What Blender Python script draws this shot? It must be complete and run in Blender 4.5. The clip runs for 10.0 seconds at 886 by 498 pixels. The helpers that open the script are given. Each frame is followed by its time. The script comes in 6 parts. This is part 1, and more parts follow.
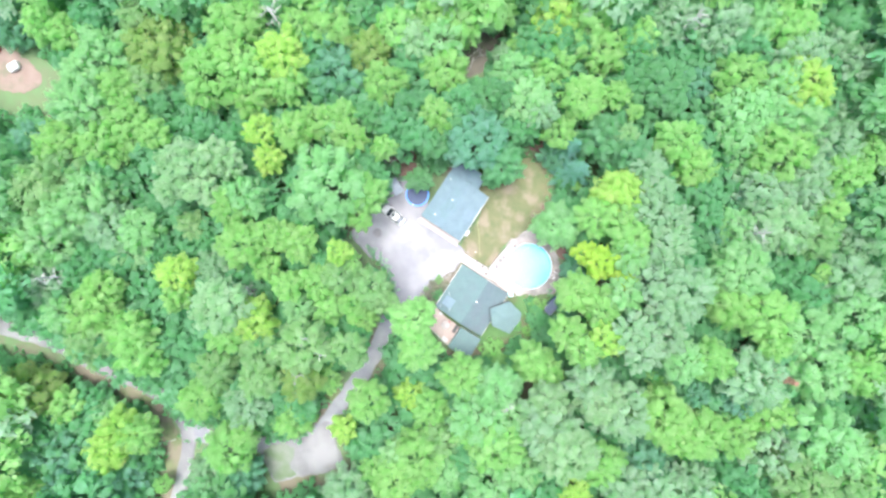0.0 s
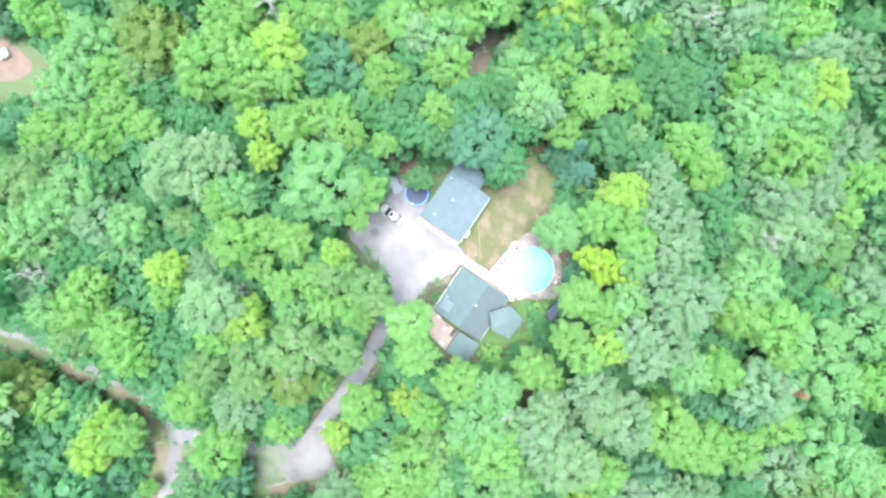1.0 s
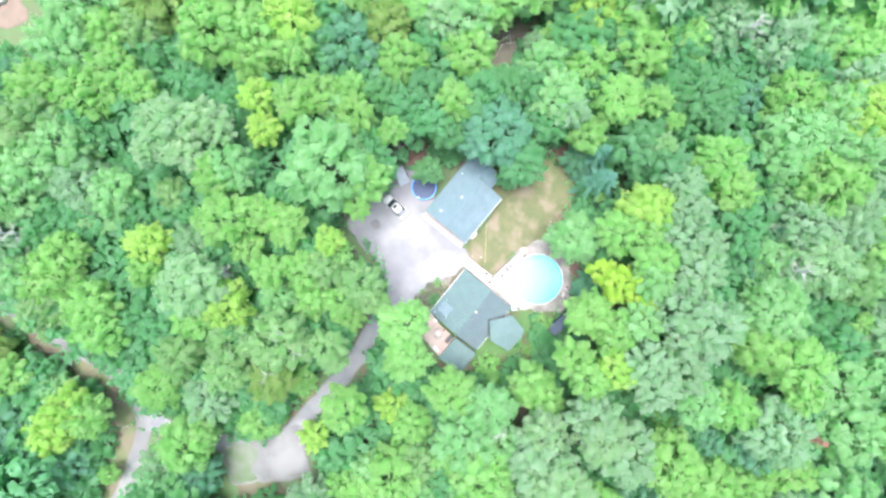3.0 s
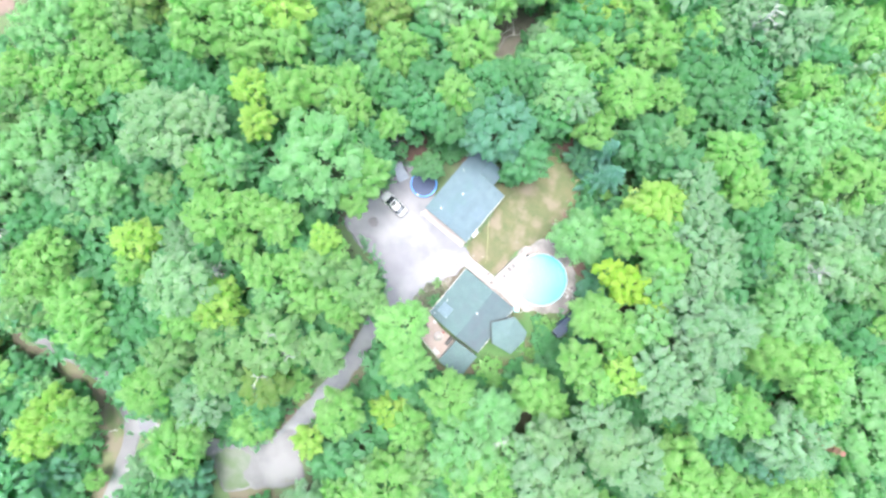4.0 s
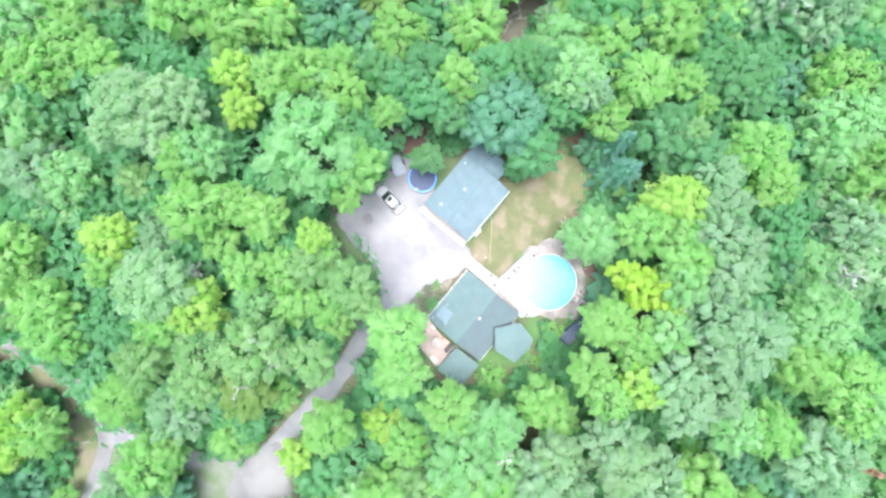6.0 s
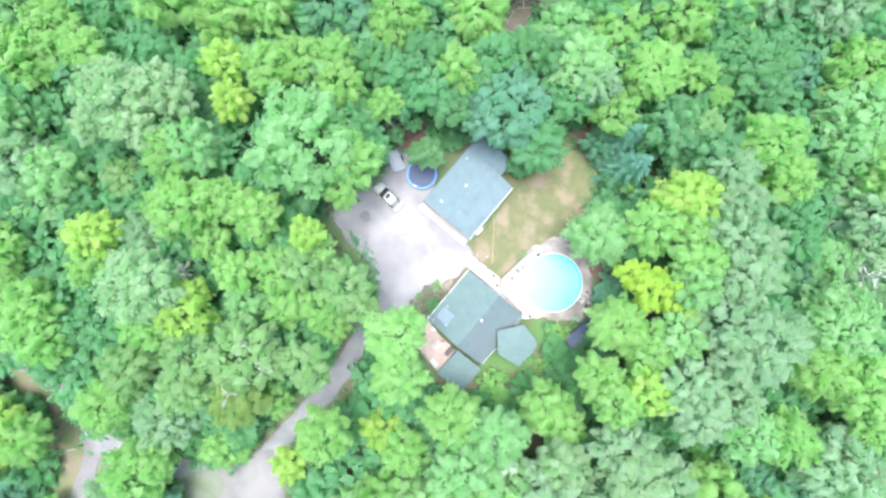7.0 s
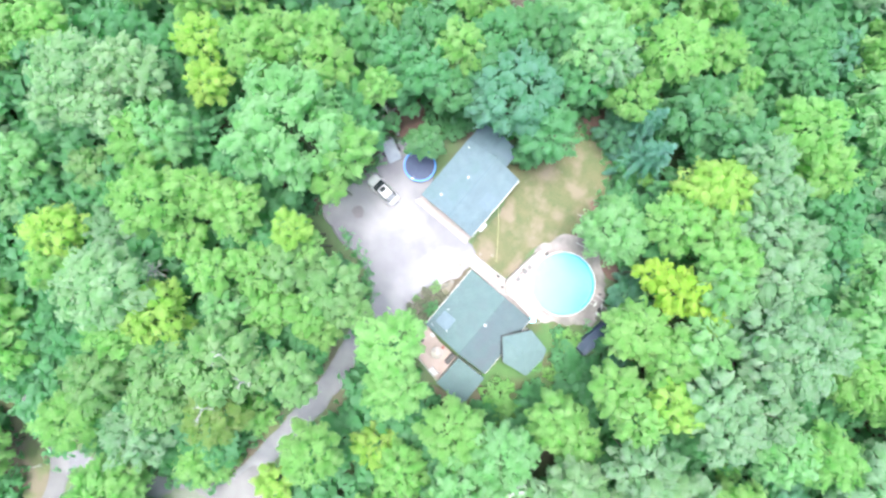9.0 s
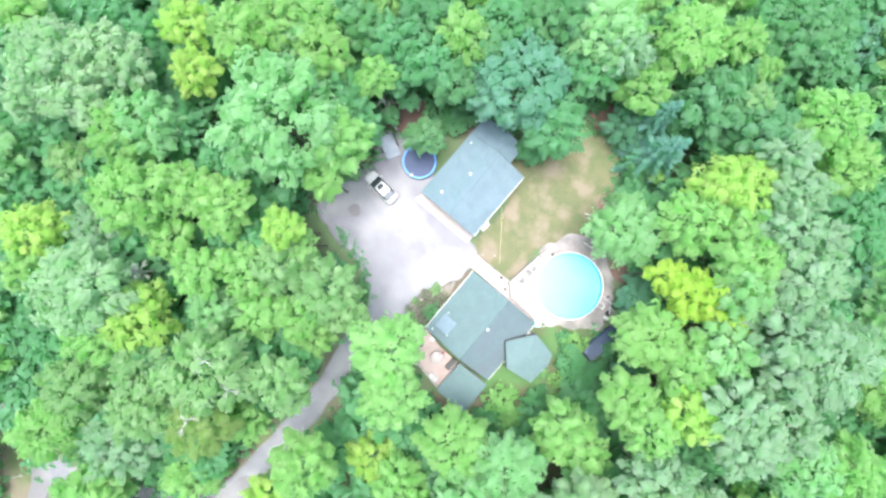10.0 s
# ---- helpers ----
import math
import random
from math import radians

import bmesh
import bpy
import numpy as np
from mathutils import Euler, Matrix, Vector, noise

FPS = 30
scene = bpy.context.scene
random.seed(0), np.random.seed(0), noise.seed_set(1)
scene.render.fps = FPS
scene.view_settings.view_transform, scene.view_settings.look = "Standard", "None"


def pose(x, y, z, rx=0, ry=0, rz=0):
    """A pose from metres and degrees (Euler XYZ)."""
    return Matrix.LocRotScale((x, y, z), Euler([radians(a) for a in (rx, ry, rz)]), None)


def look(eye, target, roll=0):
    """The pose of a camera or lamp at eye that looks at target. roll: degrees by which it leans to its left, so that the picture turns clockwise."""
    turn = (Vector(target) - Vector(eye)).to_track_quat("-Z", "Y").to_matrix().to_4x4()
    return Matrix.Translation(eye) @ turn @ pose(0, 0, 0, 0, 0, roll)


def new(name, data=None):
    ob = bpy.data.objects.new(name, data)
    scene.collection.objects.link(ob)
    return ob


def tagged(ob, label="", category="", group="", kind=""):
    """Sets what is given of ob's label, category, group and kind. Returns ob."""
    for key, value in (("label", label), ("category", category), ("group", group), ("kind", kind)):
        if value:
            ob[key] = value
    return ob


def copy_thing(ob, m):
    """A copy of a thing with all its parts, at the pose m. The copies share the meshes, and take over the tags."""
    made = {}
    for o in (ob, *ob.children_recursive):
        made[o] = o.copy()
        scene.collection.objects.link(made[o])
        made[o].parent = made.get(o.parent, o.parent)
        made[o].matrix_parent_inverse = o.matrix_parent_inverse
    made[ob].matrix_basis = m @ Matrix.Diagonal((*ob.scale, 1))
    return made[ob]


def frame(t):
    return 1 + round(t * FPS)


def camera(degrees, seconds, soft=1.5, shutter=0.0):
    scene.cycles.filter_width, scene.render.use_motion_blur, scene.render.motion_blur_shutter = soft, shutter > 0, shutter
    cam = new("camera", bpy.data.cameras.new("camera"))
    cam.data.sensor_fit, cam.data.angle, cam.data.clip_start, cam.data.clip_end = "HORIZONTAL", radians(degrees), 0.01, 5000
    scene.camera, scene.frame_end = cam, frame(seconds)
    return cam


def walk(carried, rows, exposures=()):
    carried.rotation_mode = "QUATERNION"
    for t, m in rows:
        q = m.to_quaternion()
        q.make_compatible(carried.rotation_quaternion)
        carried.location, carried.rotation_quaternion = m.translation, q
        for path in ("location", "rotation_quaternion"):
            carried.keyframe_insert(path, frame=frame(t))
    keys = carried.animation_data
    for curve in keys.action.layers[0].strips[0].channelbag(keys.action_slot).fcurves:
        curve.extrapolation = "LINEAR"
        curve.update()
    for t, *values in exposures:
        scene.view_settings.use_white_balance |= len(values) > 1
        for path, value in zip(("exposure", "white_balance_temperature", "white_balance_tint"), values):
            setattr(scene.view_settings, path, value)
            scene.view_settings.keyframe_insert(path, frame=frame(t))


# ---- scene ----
cam = camera(77.0, 10.0, soft=2.6)
METRES, EYE, TILT, LEAN, TURN = 32.0, 100.8, -90.0, 0.0, 0.0
ROWS = [
    (0.0, 0.0, 0.0, 0.0, 0.0, 0.0, -0.0),
    (0.5, 0.0039, 0.0466, 0.0023, -0.01, 0.03, -0.59),
    (1.0, 0.0039, 0.0942, 0.0044, -0.01, 0.05, -1.05),
    (1.5, 0.0007, 0.1424, 0.0056, 0.01, 0.06, -2.15),
    (2.0, -0.0041, 0.1909, 0.0037, 0.04, 0.08, -4.17),
    (2.5, -0.0089, 0.24, -0.0001, 0.05, 0.12, -5.72),
    (4.0, -0.0085, 0.3891, -0.0151, 0.06, 0.27, -6.58),
    (4.5, -0.0078, 0.4385, -0.0165, 0.04, 0.29, -6.72),
    (5.0, -0.0076, 0.4881, -0.0171, 0.04, 0.31, -6.85),
    (5.5, -0.0085, 0.5379, -0.0178, 0.02, 0.33, -6.91),
    (7.0, -0.013, 0.6899, -0.0232, -0.05, 0.34, -6.88),
    (7.5, -0.0145, 0.7409, -0.0259, -0.07, 0.36, -6.88),
    (8.0, -0.0155, 0.7921, -0.0288, -0.1, 0.38, -6.87),
    (8.5, -0.0155, 0.8434, -0.0308, -0.12, 0.4, -6.86),
    (9.0, -0.0151, 0.8947, -0.0313, -0.14, 0.39, -6.91),
    (9.5, -0.0172, 0.9464, -0.031, -0.16, 0.38, -6.97),
    (10.0, -0.0185, 0.9976, -0.031, -0.18, 0.41, -7.0),
]
walk(cam, [(t, pose(0, 0, EYE, TILT, LEAN, TURN) @ pose(METRES * x, METRES * y, METRES * z, 90 + pitch, roll, yaw)) for t, x, y, z, yaw, pitch, roll in ROWS], exposures=[(0, 2.32), (10, 2.32)])

# world and sun: a thin bright overcast with a weak, very soft sun high up
world = bpy.data.worlds.new("sky")
scene.world = world
world.use_nodes = True
wn = world.node_tree
sky = wn.nodes.new("ShaderNodeTexSky")
sky.sky_type = "NISHITA"
sky.sun_disc = False
sky.sun_elevation = radians(84)
sky.sun_rotation = radians(-36)
sky.dust_density = 4.0
sky.air_density = 1.0
wn.nodes["Background"].inputs["Strength"].default_value = 0.15
wn.links.new(sky.outputs["Color"], wn.nodes["Background"].inputs["Color"])
sun = new("sun", bpy.data.lights.new("sun", "SUN"))
sun.data.energy = 1.7
sun.data.angle = radians(30)
sun.data.color = (0.95, 0.97, 0.975)
sun.matrix_world = look((-6, 7, 95), (0, 0, 0))


# ---- materials ----
def nodes_of(m):
    m.use_nodes = True
    return m.node_tree, m.node_tree.nodes["Principled BSDF"]


def surface(name, a, b, rough=0.8, scale=3.0, fine=25.0, bump=0.2, metal=0.0, spread=0.5, c=None, big=0.25, spec=0.5):
    """Two colours mixed by noise at two scales, a third in large patches, and a fine relief."""
    m = bpy.data.materials.new(name)
    t, p = nodes_of(m)
    N, L = t.nodes, t.links
    co = N.new("ShaderNodeTexCoord")

    def noise_of(s, detail=6.0):
        n = N.new("ShaderNodeTexNoise")
        n.inputs["Scale"].default_value = s
        n.inputs["Detail"].default_value = detail
        L.new(co.outputs["Object"], n.inputs["Vector"])
        return n

    n1, n2 = noise_of(scale), noise_of(fine, 3.0)
    add = N.new("ShaderNodeMath")
    add.operation = "MULTIPLY_ADD"
    L.new(n2.outputs["Fac"], add.inputs[0])
    add.inputs[1].default_value = spread
    L.new(n1.outputs["Fac"], add.inputs[2])
    ramp = N.new("ShaderNodeMapRange")
    ramp.inputs["From Min"].default_value = 0.3 + spread * 0.4
    ramp.inputs["From Max"].default_value = 0.7 + spread * 0.6
    L.new(add.outputs[0], ramp.inputs["Value"])
    mix = N.new("ShaderNodeMix")
    mix.data_type = "RGBA"
    L.new(ramp.outputs[0], mix.inputs["Factor"])
    mix.inputs["A"].default_value, mix.inputs["B"].default_value = (*a, 1), (*b, 1)
    out = mix.outputs["Result"]
    if c:
        n3 = noise_of(big, 4.0)
        r3 = N.new("ShaderNodeMapRange")
        r3.inputs["From Min"].default_value, r3.inputs["From Max"].default_value = 0.47, 0.62
        L.new(n3.outputs["Fac"], r3.inputs["Value"])
        m3 = N.new("ShaderNodeMix")
        m3.data_type = "RGBA"
        L.new(r3.outputs[0], m3.inputs["Factor"])
        L.new(out, m3.inputs["A"])
        m3.inputs["B"].default_value = (*c, 1)
        out = m3.outputs["Result"]
    L.new(out, p.inputs["Base Color"])
    p.inputs["Roughness"].default_value, p.inputs["Metallic"].default_value = rough, metal
    p.inputs["Specular IOR Level"].default_value = spec
    if bump:
        bn = N.new("ShaderNodeBump")
        bn.inputs["Strength"].default_value = bump
        bn.inputs["Distance"].default_value = 0.03
        L.new(n2.outputs["Fac"], bn.inputs["Height"])
        L.new(bn.outputs["Normal"], p.inputs["Normal"])
    return m


def foliage(name, mid, hue=0.01, value=0.15, through_part=0.66):
    """Leaves: each tree and each spray of leaves a little different, some light passing through."""
    colour = (mid[0] * 0.68, mid[1] * 0.78, mid[2] * 0.68)
    pale = (mid[0] * 1.4, mid[1] * 1.17, mid[2] * 1.5)
    glow = (mid[0] * 1.85, mid[1] * 2.4, mid[2] * 1.9)
    m = bpy.data.materials.new(name)
    t, p = nodes_of(m)
    N, L = t.nodes, t.links
    info, geo, co = N.new("ShaderNodeObjectInfo"), N.new("ShaderNodeNewGeometry"), N.new("ShaderNodeTexCoord")
    clump = N.new("ShaderNodeTexNoise")
    clump.inputs["Scale"].default_value = 0.75
    clump.inputs["Detail"].default_value = 3.0
    L.new(co.outputs["Object"], clump.inputs["Vector"])
    mr = N.new("ShaderNodeMapRange")
    mr.inputs["From Min"].default_value, mr.inputs["From Max"].default_value = 0.35, 0.68
    L.new(clump.outputs["Fac"], mr.inputs["Value"])
    mix = N.new("ShaderNodeMix")
    mix.data_type = "RGBA"
    mix.inputs["A"].default_value, mix.inputs["B"].default_value = (*colour, 1), (*pale, 1)
    L.new(mr.outputs[0], mix.inputs["Factor"])
    hsv = N.new("ShaderNodeHueSaturation")
    h = N.new("ShaderNodeMapRange")
    h.inputs["To Min"].default_value, h.inputs["To Max"].default_value = 0.5 - hue, 0.5 + hue
    L.new(info.outputs["Random"], h.inputs["Value"])
    L.new(h.outputs[0], hsv.inputs["Hue"])
    v = N.new("ShaderNodeMapRange")
    v.inputs["To Min"].default_value, v.inputs["To Max"].default_value = 1 - value, 1 + value
    L.new(geo.outputs["Random Per Island"], v.inputs["Value"])
    # whole trees differ in depth of colour too
    spin, part_of, own, both_v = N.new("ShaderNodeMath"), N.new("ShaderNodeMath"), N.new("ShaderNodeMapRange"), N.new("ShaderNodeMath")
    spin.operation, part_of.operation, both_v.operation = "MULTIPLY", "FRACT", "MULTIPLY"
    L.new(info.outputs["Random"], spin.inputs[0])
    spin.inputs[1].default_value = 17.3
    L.new(spin.outputs[0], part_of.inputs[0])
    L.new(part_of.outputs[0], own.inputs["Value"])
    own.inputs["To Min"].default_value, own.inputs["To Max"].default_value = 0.92, 1.08
    L.new(v.outputs[0], both_v.inputs[0])
    L.new(own.outputs[0], both_v.inputs[1])
    # single leaves within a spray
    fine, grain, last = N.new("ShaderNodeTexNoise"), N.new("ShaderNodeMapRange"), N.new("ShaderNodeMath")
    fine.inputs["Scale"].default_value, fine.inputs["Detail"].default_value = 5.5, 2.0
    L.new(co.outputs["Object"], fine.inputs["Vector"])
    L.new(fine.outputs["Fac"], grain.inputs["Value"])
    grain.inputs["From Min"].default_value, grain.inputs["From Max"].default_value = 0.3, 0.7
    grain.inputs["To Min"].default_value, grain.inputs["To Max"].default_value = 0.86, 1.16
    last.operation = "MULTIPLY"
    L.new(both_v.outputs[0], last.inputs[0])
    L.new(grain.outputs[0], last.inputs[1])
    L.new(last.outputs[0], hsv.inputs["Value"])
    L.new(mix.outputs["Result"], hsv.inputs["Color"])
    L.new(hsv.outputs["Color"], p.inputs["Base Color"])
    p.inputs["Roughness"].default_value = 0.55
    p.inputs["Specular IOR Level"].default_value = 0.02
    tr = N.new("ShaderNodeBsdfTranslucent")
    warm = N.new("ShaderNodeMix")
    warm.data_type = "RGBA"
    warm.inputs["Factor"].default_value = 0.85
    L.new(hsv.outputs["Color"], warm.inputs["A"])
    warm.inputs["B"].default_value = (*glow, 1)
    L.new(warm.outputs["Result"], tr.inputs["Color"])
    both = N.new("ShaderNodeMixShader")
    both.inputs["Fac"].default_value = through_part
    L.new(p.outputs[0], both.inputs[1])
    L.new(tr.outputs[0], both.inputs[2])
    L.new(both.outputs[0], N["Material Output"].inputs["Surface"])
    return m


def shingles(name, a, b, c):
    """Asphalt shingles: courses down the slope, tabs along it, faded and streaked."""
    m = surface(name, a, b, 0.85, 0.9, 14.0, 0.0, 0.0, 0.4, c, 0.5, 0.35)
    t, p = m.node_tree, m.node_tree.nodes["Principled BSDF"]
    N, L = t.nodes, t.links
    co = N.new("ShaderNodeTexCoord")
    br = N.new("ShaderNodeTexBrick")
    br.inputs["Scale"].default_value = 1.0
    br.inputs["Brick Width"].default_value, br.inputs["Row Height"].default_value = 0.33, 0.14
    br.inputs["Mortar Size"].default_value = 0.012
    br.inputs["Color1"].default_value, br.inputs["Color2"].default_value, br.inputs["Mortar"].default_value = (1, 1, 1, 1), (0.7, 0.7, 0.7, 1), (0, 0, 0, 1)
    turn = N.new("ShaderNodeMapping")
    turn.inputs["Rotation"].default_value = (0, 0, radians(90))
    L.new(co.outputs["Object"], turn.inputs["Vector"])
    L.new(turn.outputs[0], br.inputs["Vector"])
    bn = N.new("ShaderNodeBump")
    bn.inputs["Strength"].default_value, bn.inputs["Distance"].default_value = 0.6, 0.012
    L.new(br.outputs["Color"], bn.inputs["Height"])
    L.new(bn.outputs["Normal"], p.inputs["Normal"])
    old = p.inputs["Base Color"].links[0].from_socket
    mul = N.new("ShaderNodeMix")
    mul.data_type, mul.blend_type = "RGBA", "MULTIPLY"
    mul.inputs["Factor"].default_value = 0.35
    L.new(old, mul.inputs["A"])
    L.new(br.outputs["Color"], mul.inputs["B"])
    L.new(mul.outputs["Result"], p.inputs["Base Color"])
    return m


FLOOR = surface("forest_floor", (0.075, 0.1, 0.05), (0.07, 0.125, 0.055), 0.95, 0.5, 4.0, 0.6, c=(0.1, 0.085, 0.065), big=0.1)
GRAVEL = surface("pale_crushed_gravel", (0.136, 0.136, 0.156), (0.166, 0.165, 0.184), 0.9, 0.45, 16.0, 0.5, c=(0.212, 0.21, 0.226), big=0.12)
OLDGRAVEL = surface("worn_grey_gravel", (0.1, 0.104, 0.122), (0.138, 0.14, 0.16), 0.9, 0.6, 14.0, 0.5, c=(0.165, 0.165, 0.182), big=0.2)
ROADGRAVEL = surface("road_gravel", (0.092, 0.092, 0.1), (0.128, 0.126, 0.135), 0.9, 0.5, 12.0, 0.5, c=(0.152, 0.15, 0.16), big=0.15)
SOIL = surface("brown_soil", (0.12, 0.099, 0.078), (0.105, 0.095, 0.066), 0.95, 0.6, 9.0, 0.6, c=(0.08, 0.1, 0.045), big=0.25)
MULCH = surface("dry_mulch", (0.12, 0.108, 0.09), (0.17, 0.155, 0.135), 0.95, 1.4, 9.0, 0.7, c=(0.085, 0.09, 0.055), big=0.6)
REDSOIL = surface("reddish_soil", (0.1, 0.06, 0.05), (0.135, 0.085, 0.07), 0.95, 0.8, 9.0, 0.6)
DARKSOIL = surface("damp_dark_soil", (0.078, 0.07, 0.06), (0.105, 0.093, 0.078), 0.95, 0.8, 9.0, 0.6)
PALESOIL = surface("pale_reddish_soil", (0.13, 0.092, 0.08), (0.165, 0.125, 0.11), 0.95, 0.8, 9.0, 0.5, c=(0.1, 0.095, 0.07), big=0.3)
THINGRASS = surface("trodden_gravel_grass", (0.09, 0.112, 0.085), (0.12, 0.13, 0.112), 0.95, 0.9, 7.0, 0.5, c=(0.075, 0.105, 0.06), big=0.3)
DRYGRASS = surface("dry_mown_grass", (0.06, 0.082, 0.034), (0.11, 0.104, 0.058), 0.95, 0.5, 5.0, 0.7, c=(0.145, 0.122, 0.09), big=0.3, spread=0.9)
GRASS = surface("green_grass", (0.045, 0.108, 0.035), (0.064, 0.124, 0.044), 0.95, 1.2, 5.0, 0.7, c=(0.07, 0.08, 0.04), big=0.22)
SAND = surface("pale_sand", (0.25, 0.225, 0.225), (0.19, 0.175, 0.175), 0.95, 0.6, 14.0, 0.4, c=(0.13, 0.125, 0.12), big=0.3)
STAIN = surface("oily_gravel", (0.1, 0.096, 0.103), (0.13, 0.125, 0.133), 0.8, 1.0, 14.0, 0.4)
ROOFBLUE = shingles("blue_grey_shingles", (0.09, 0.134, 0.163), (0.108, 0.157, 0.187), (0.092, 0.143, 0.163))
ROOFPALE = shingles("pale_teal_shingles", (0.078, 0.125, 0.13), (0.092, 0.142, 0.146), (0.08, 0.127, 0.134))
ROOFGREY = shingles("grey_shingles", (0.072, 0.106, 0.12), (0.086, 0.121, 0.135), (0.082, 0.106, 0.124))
ROOFSKY = shingles("pale_blue_shingles", (0.102, 0.148, 0.174), (0.12, 0.168, 0.194), (0.1, 0.142, 0.166))
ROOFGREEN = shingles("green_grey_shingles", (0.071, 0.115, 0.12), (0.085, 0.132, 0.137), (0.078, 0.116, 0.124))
PATCH = shingles("newer_shingles", (0.108, 0.155, 0.19), (0.125, 0.172, 0.208), (0.115, 0.163, 0.198))
SIDING = surface("pale_siding", (0.5, 0.5, 0.47), (0.56, 0.55, 0.52), 0.6, 0.8, 8.0, 0.1)
TRIM = surface("white_trim", (0.4, 0.4, 0.39), (0.5, 0.5, 0.49), 0.45, 2.0, 20.0, 0.05)
DECKING = surface("bleached_decking", (0.23, 0.205, 0.2), (0.31, 0.285, 0.275), 0.75, 1.5, 22.0, 0.2)
PINKDECK = surface("reddish_decking", (0.26, 0.2, 0.185), (0.32, 0.26, 0.245), 0.75, 1.2, 22.0, 0.2)
CONCRETE = surface("pale_concrete", (0.255, 0.222, 0.22), (0.31, 0.275, 0.27), 0.85, 1.2, 18.0, 0.2)
CARPAINT = surface("white_car_paint", (0.36, 0.365, 0.38), (0.4, 0.405, 0.42), 0.35, 0.5, 40.0, 0.0, spec=0.6)
GLASS = surface("tinted_glass", (0.02, 0.027, 0.03), (0.03, 0.038, 0.042), 0.12, 1.0, 10.0, 0.0, spec=0.2)
RUBBER = surface("black_rubber", (0.012, 0.012, 0.012), (0.02, 0.02, 0.02), 0.8, 3.0, 30.0, 0.1)
STEEL = surface("galvanised_steel", (0.45, 0.46, 0.47), (0.55, 0.56, 0.57), 0.4, 4.0, 30.0, 0.05, metal=0.8)
BLUEPAD = surface("blue_vinyl", (0.02, 0.18, 0.55), (0.03, 0.22, 0.62), 0.45, 2.0, 20.0, 0.05)
NETTING = surface("blue_black_jumping_mat", (0.022, 0.036, 0.085), (0.03, 0.047, 0.1), 0.7, 3.0, 60.0, 0.2)
LINER = surface("pool_liner", (0.22, 0.47, 0.62), (0.26, 0.52, 0.67), 0.4, 1.0, 9.0, 0.05)
GREYWOOD = surface("weathered_grey_wood", (0.085, 0.08, 0.075), (0.14, 0.13, 0.12), 0.85, 2.0, 25.0, 0.3)
# rear glass: the sky's reflection is painted in as a pale base colour
REARGLASS = surface("painted_sky_rear_glass", (0.15, 0.155, 0.17), (0.18, 0.185, 0.2), 0.2, 1.0, 10.0, 0.0)
YELLOWROPE = surface("yellowed_rope", (0.3, 0.28, 0.15), (0.38, 0.35, 0.2), 0.8, 4.0, 40.0, 0.2)
DARKCLOTH = surface("grey_sling_fabric", (0.11, 0.11, 0.115), (0.15, 0.15, 0.155), 0.8, 3.0, 40.0, 0.2)
PLASTIC = surface("white_plastic", (0.34, 0.35, 0.36), (0.42, 0.43, 0.44), 0.4, 3.0, 25.0, 0.05)
BLACK = surface("black_cover", (0.015, 0.016, 0.018), (0.03, 0.03, 0.032), 0.6, 2.0, 20.0, 0.2)
NAVY = surface("navy_tarp", (0.02, 0.035, 0.075), (0.03, 0.05, 0.095), 0.5, 1.5, 10.0, 0.3)
SKYTARP = surface("pale_blue_tarp", (0.13, 0.3, 0.36), (0.18, 0.36, 0.42), 0.5, 1.5, 10.0, 0.3)
GREYDECK = surface("grey_trailer_bed", (0.14, 0.17, 0.22), (0.19, 0.22, 0.27), 0.6, 1.5, 18.0, 0.2)
CLOTH = surface("cream_canvas", (0.25, 0.22, 0.21), (0.3, 0.265, 0.255), 0.8, 2.0, 40.0, 0.1)
TEAL = surface("aqua_plastic", (0.2, 0.55, 0.62), (0.25, 0.6, 0.66), 0.4, 2.0, 20.0, 0.0)
ROCK = surface("grey_rock", (0.12, 0.115, 0.105), (0.2, 0.19, 0.175), 0.9, 2.0, 18.0, 0.4)
REDPLASTIC = surface("red_plastic", (0.25, 0.05, 0.045), (0.3, 0.07, 0.06), 0.4, 2.0, 20.0, 0.0)
BARK = surface("grey_brown_bark", (0.09, 0.1, 0.07), (0.14, 0.14, 0.1), 0.95, 2.0, 14.0, 0.6)
DEADWOOD = surface("bleached_dead_wood", (0.26, 0.26, 0.255), (0.36, 0.355, 0.35), 0.9, 2.0, 14.0, 0.4)

# glare on the deck side of the pool, painted into the liner's colour
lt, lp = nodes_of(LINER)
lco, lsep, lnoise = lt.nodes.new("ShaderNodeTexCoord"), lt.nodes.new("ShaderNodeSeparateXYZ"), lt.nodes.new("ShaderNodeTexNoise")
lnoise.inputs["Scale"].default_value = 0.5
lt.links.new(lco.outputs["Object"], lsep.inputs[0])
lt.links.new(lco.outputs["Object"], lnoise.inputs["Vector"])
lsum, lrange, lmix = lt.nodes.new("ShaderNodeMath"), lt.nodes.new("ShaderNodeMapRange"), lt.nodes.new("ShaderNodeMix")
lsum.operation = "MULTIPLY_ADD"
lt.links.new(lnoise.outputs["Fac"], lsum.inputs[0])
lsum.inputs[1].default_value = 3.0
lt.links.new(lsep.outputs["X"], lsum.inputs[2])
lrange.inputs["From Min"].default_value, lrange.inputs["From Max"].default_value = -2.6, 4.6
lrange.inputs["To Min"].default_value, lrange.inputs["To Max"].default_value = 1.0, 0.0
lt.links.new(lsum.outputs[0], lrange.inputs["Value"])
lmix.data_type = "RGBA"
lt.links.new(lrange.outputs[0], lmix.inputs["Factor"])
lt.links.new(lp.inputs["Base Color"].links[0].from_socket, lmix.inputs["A"])
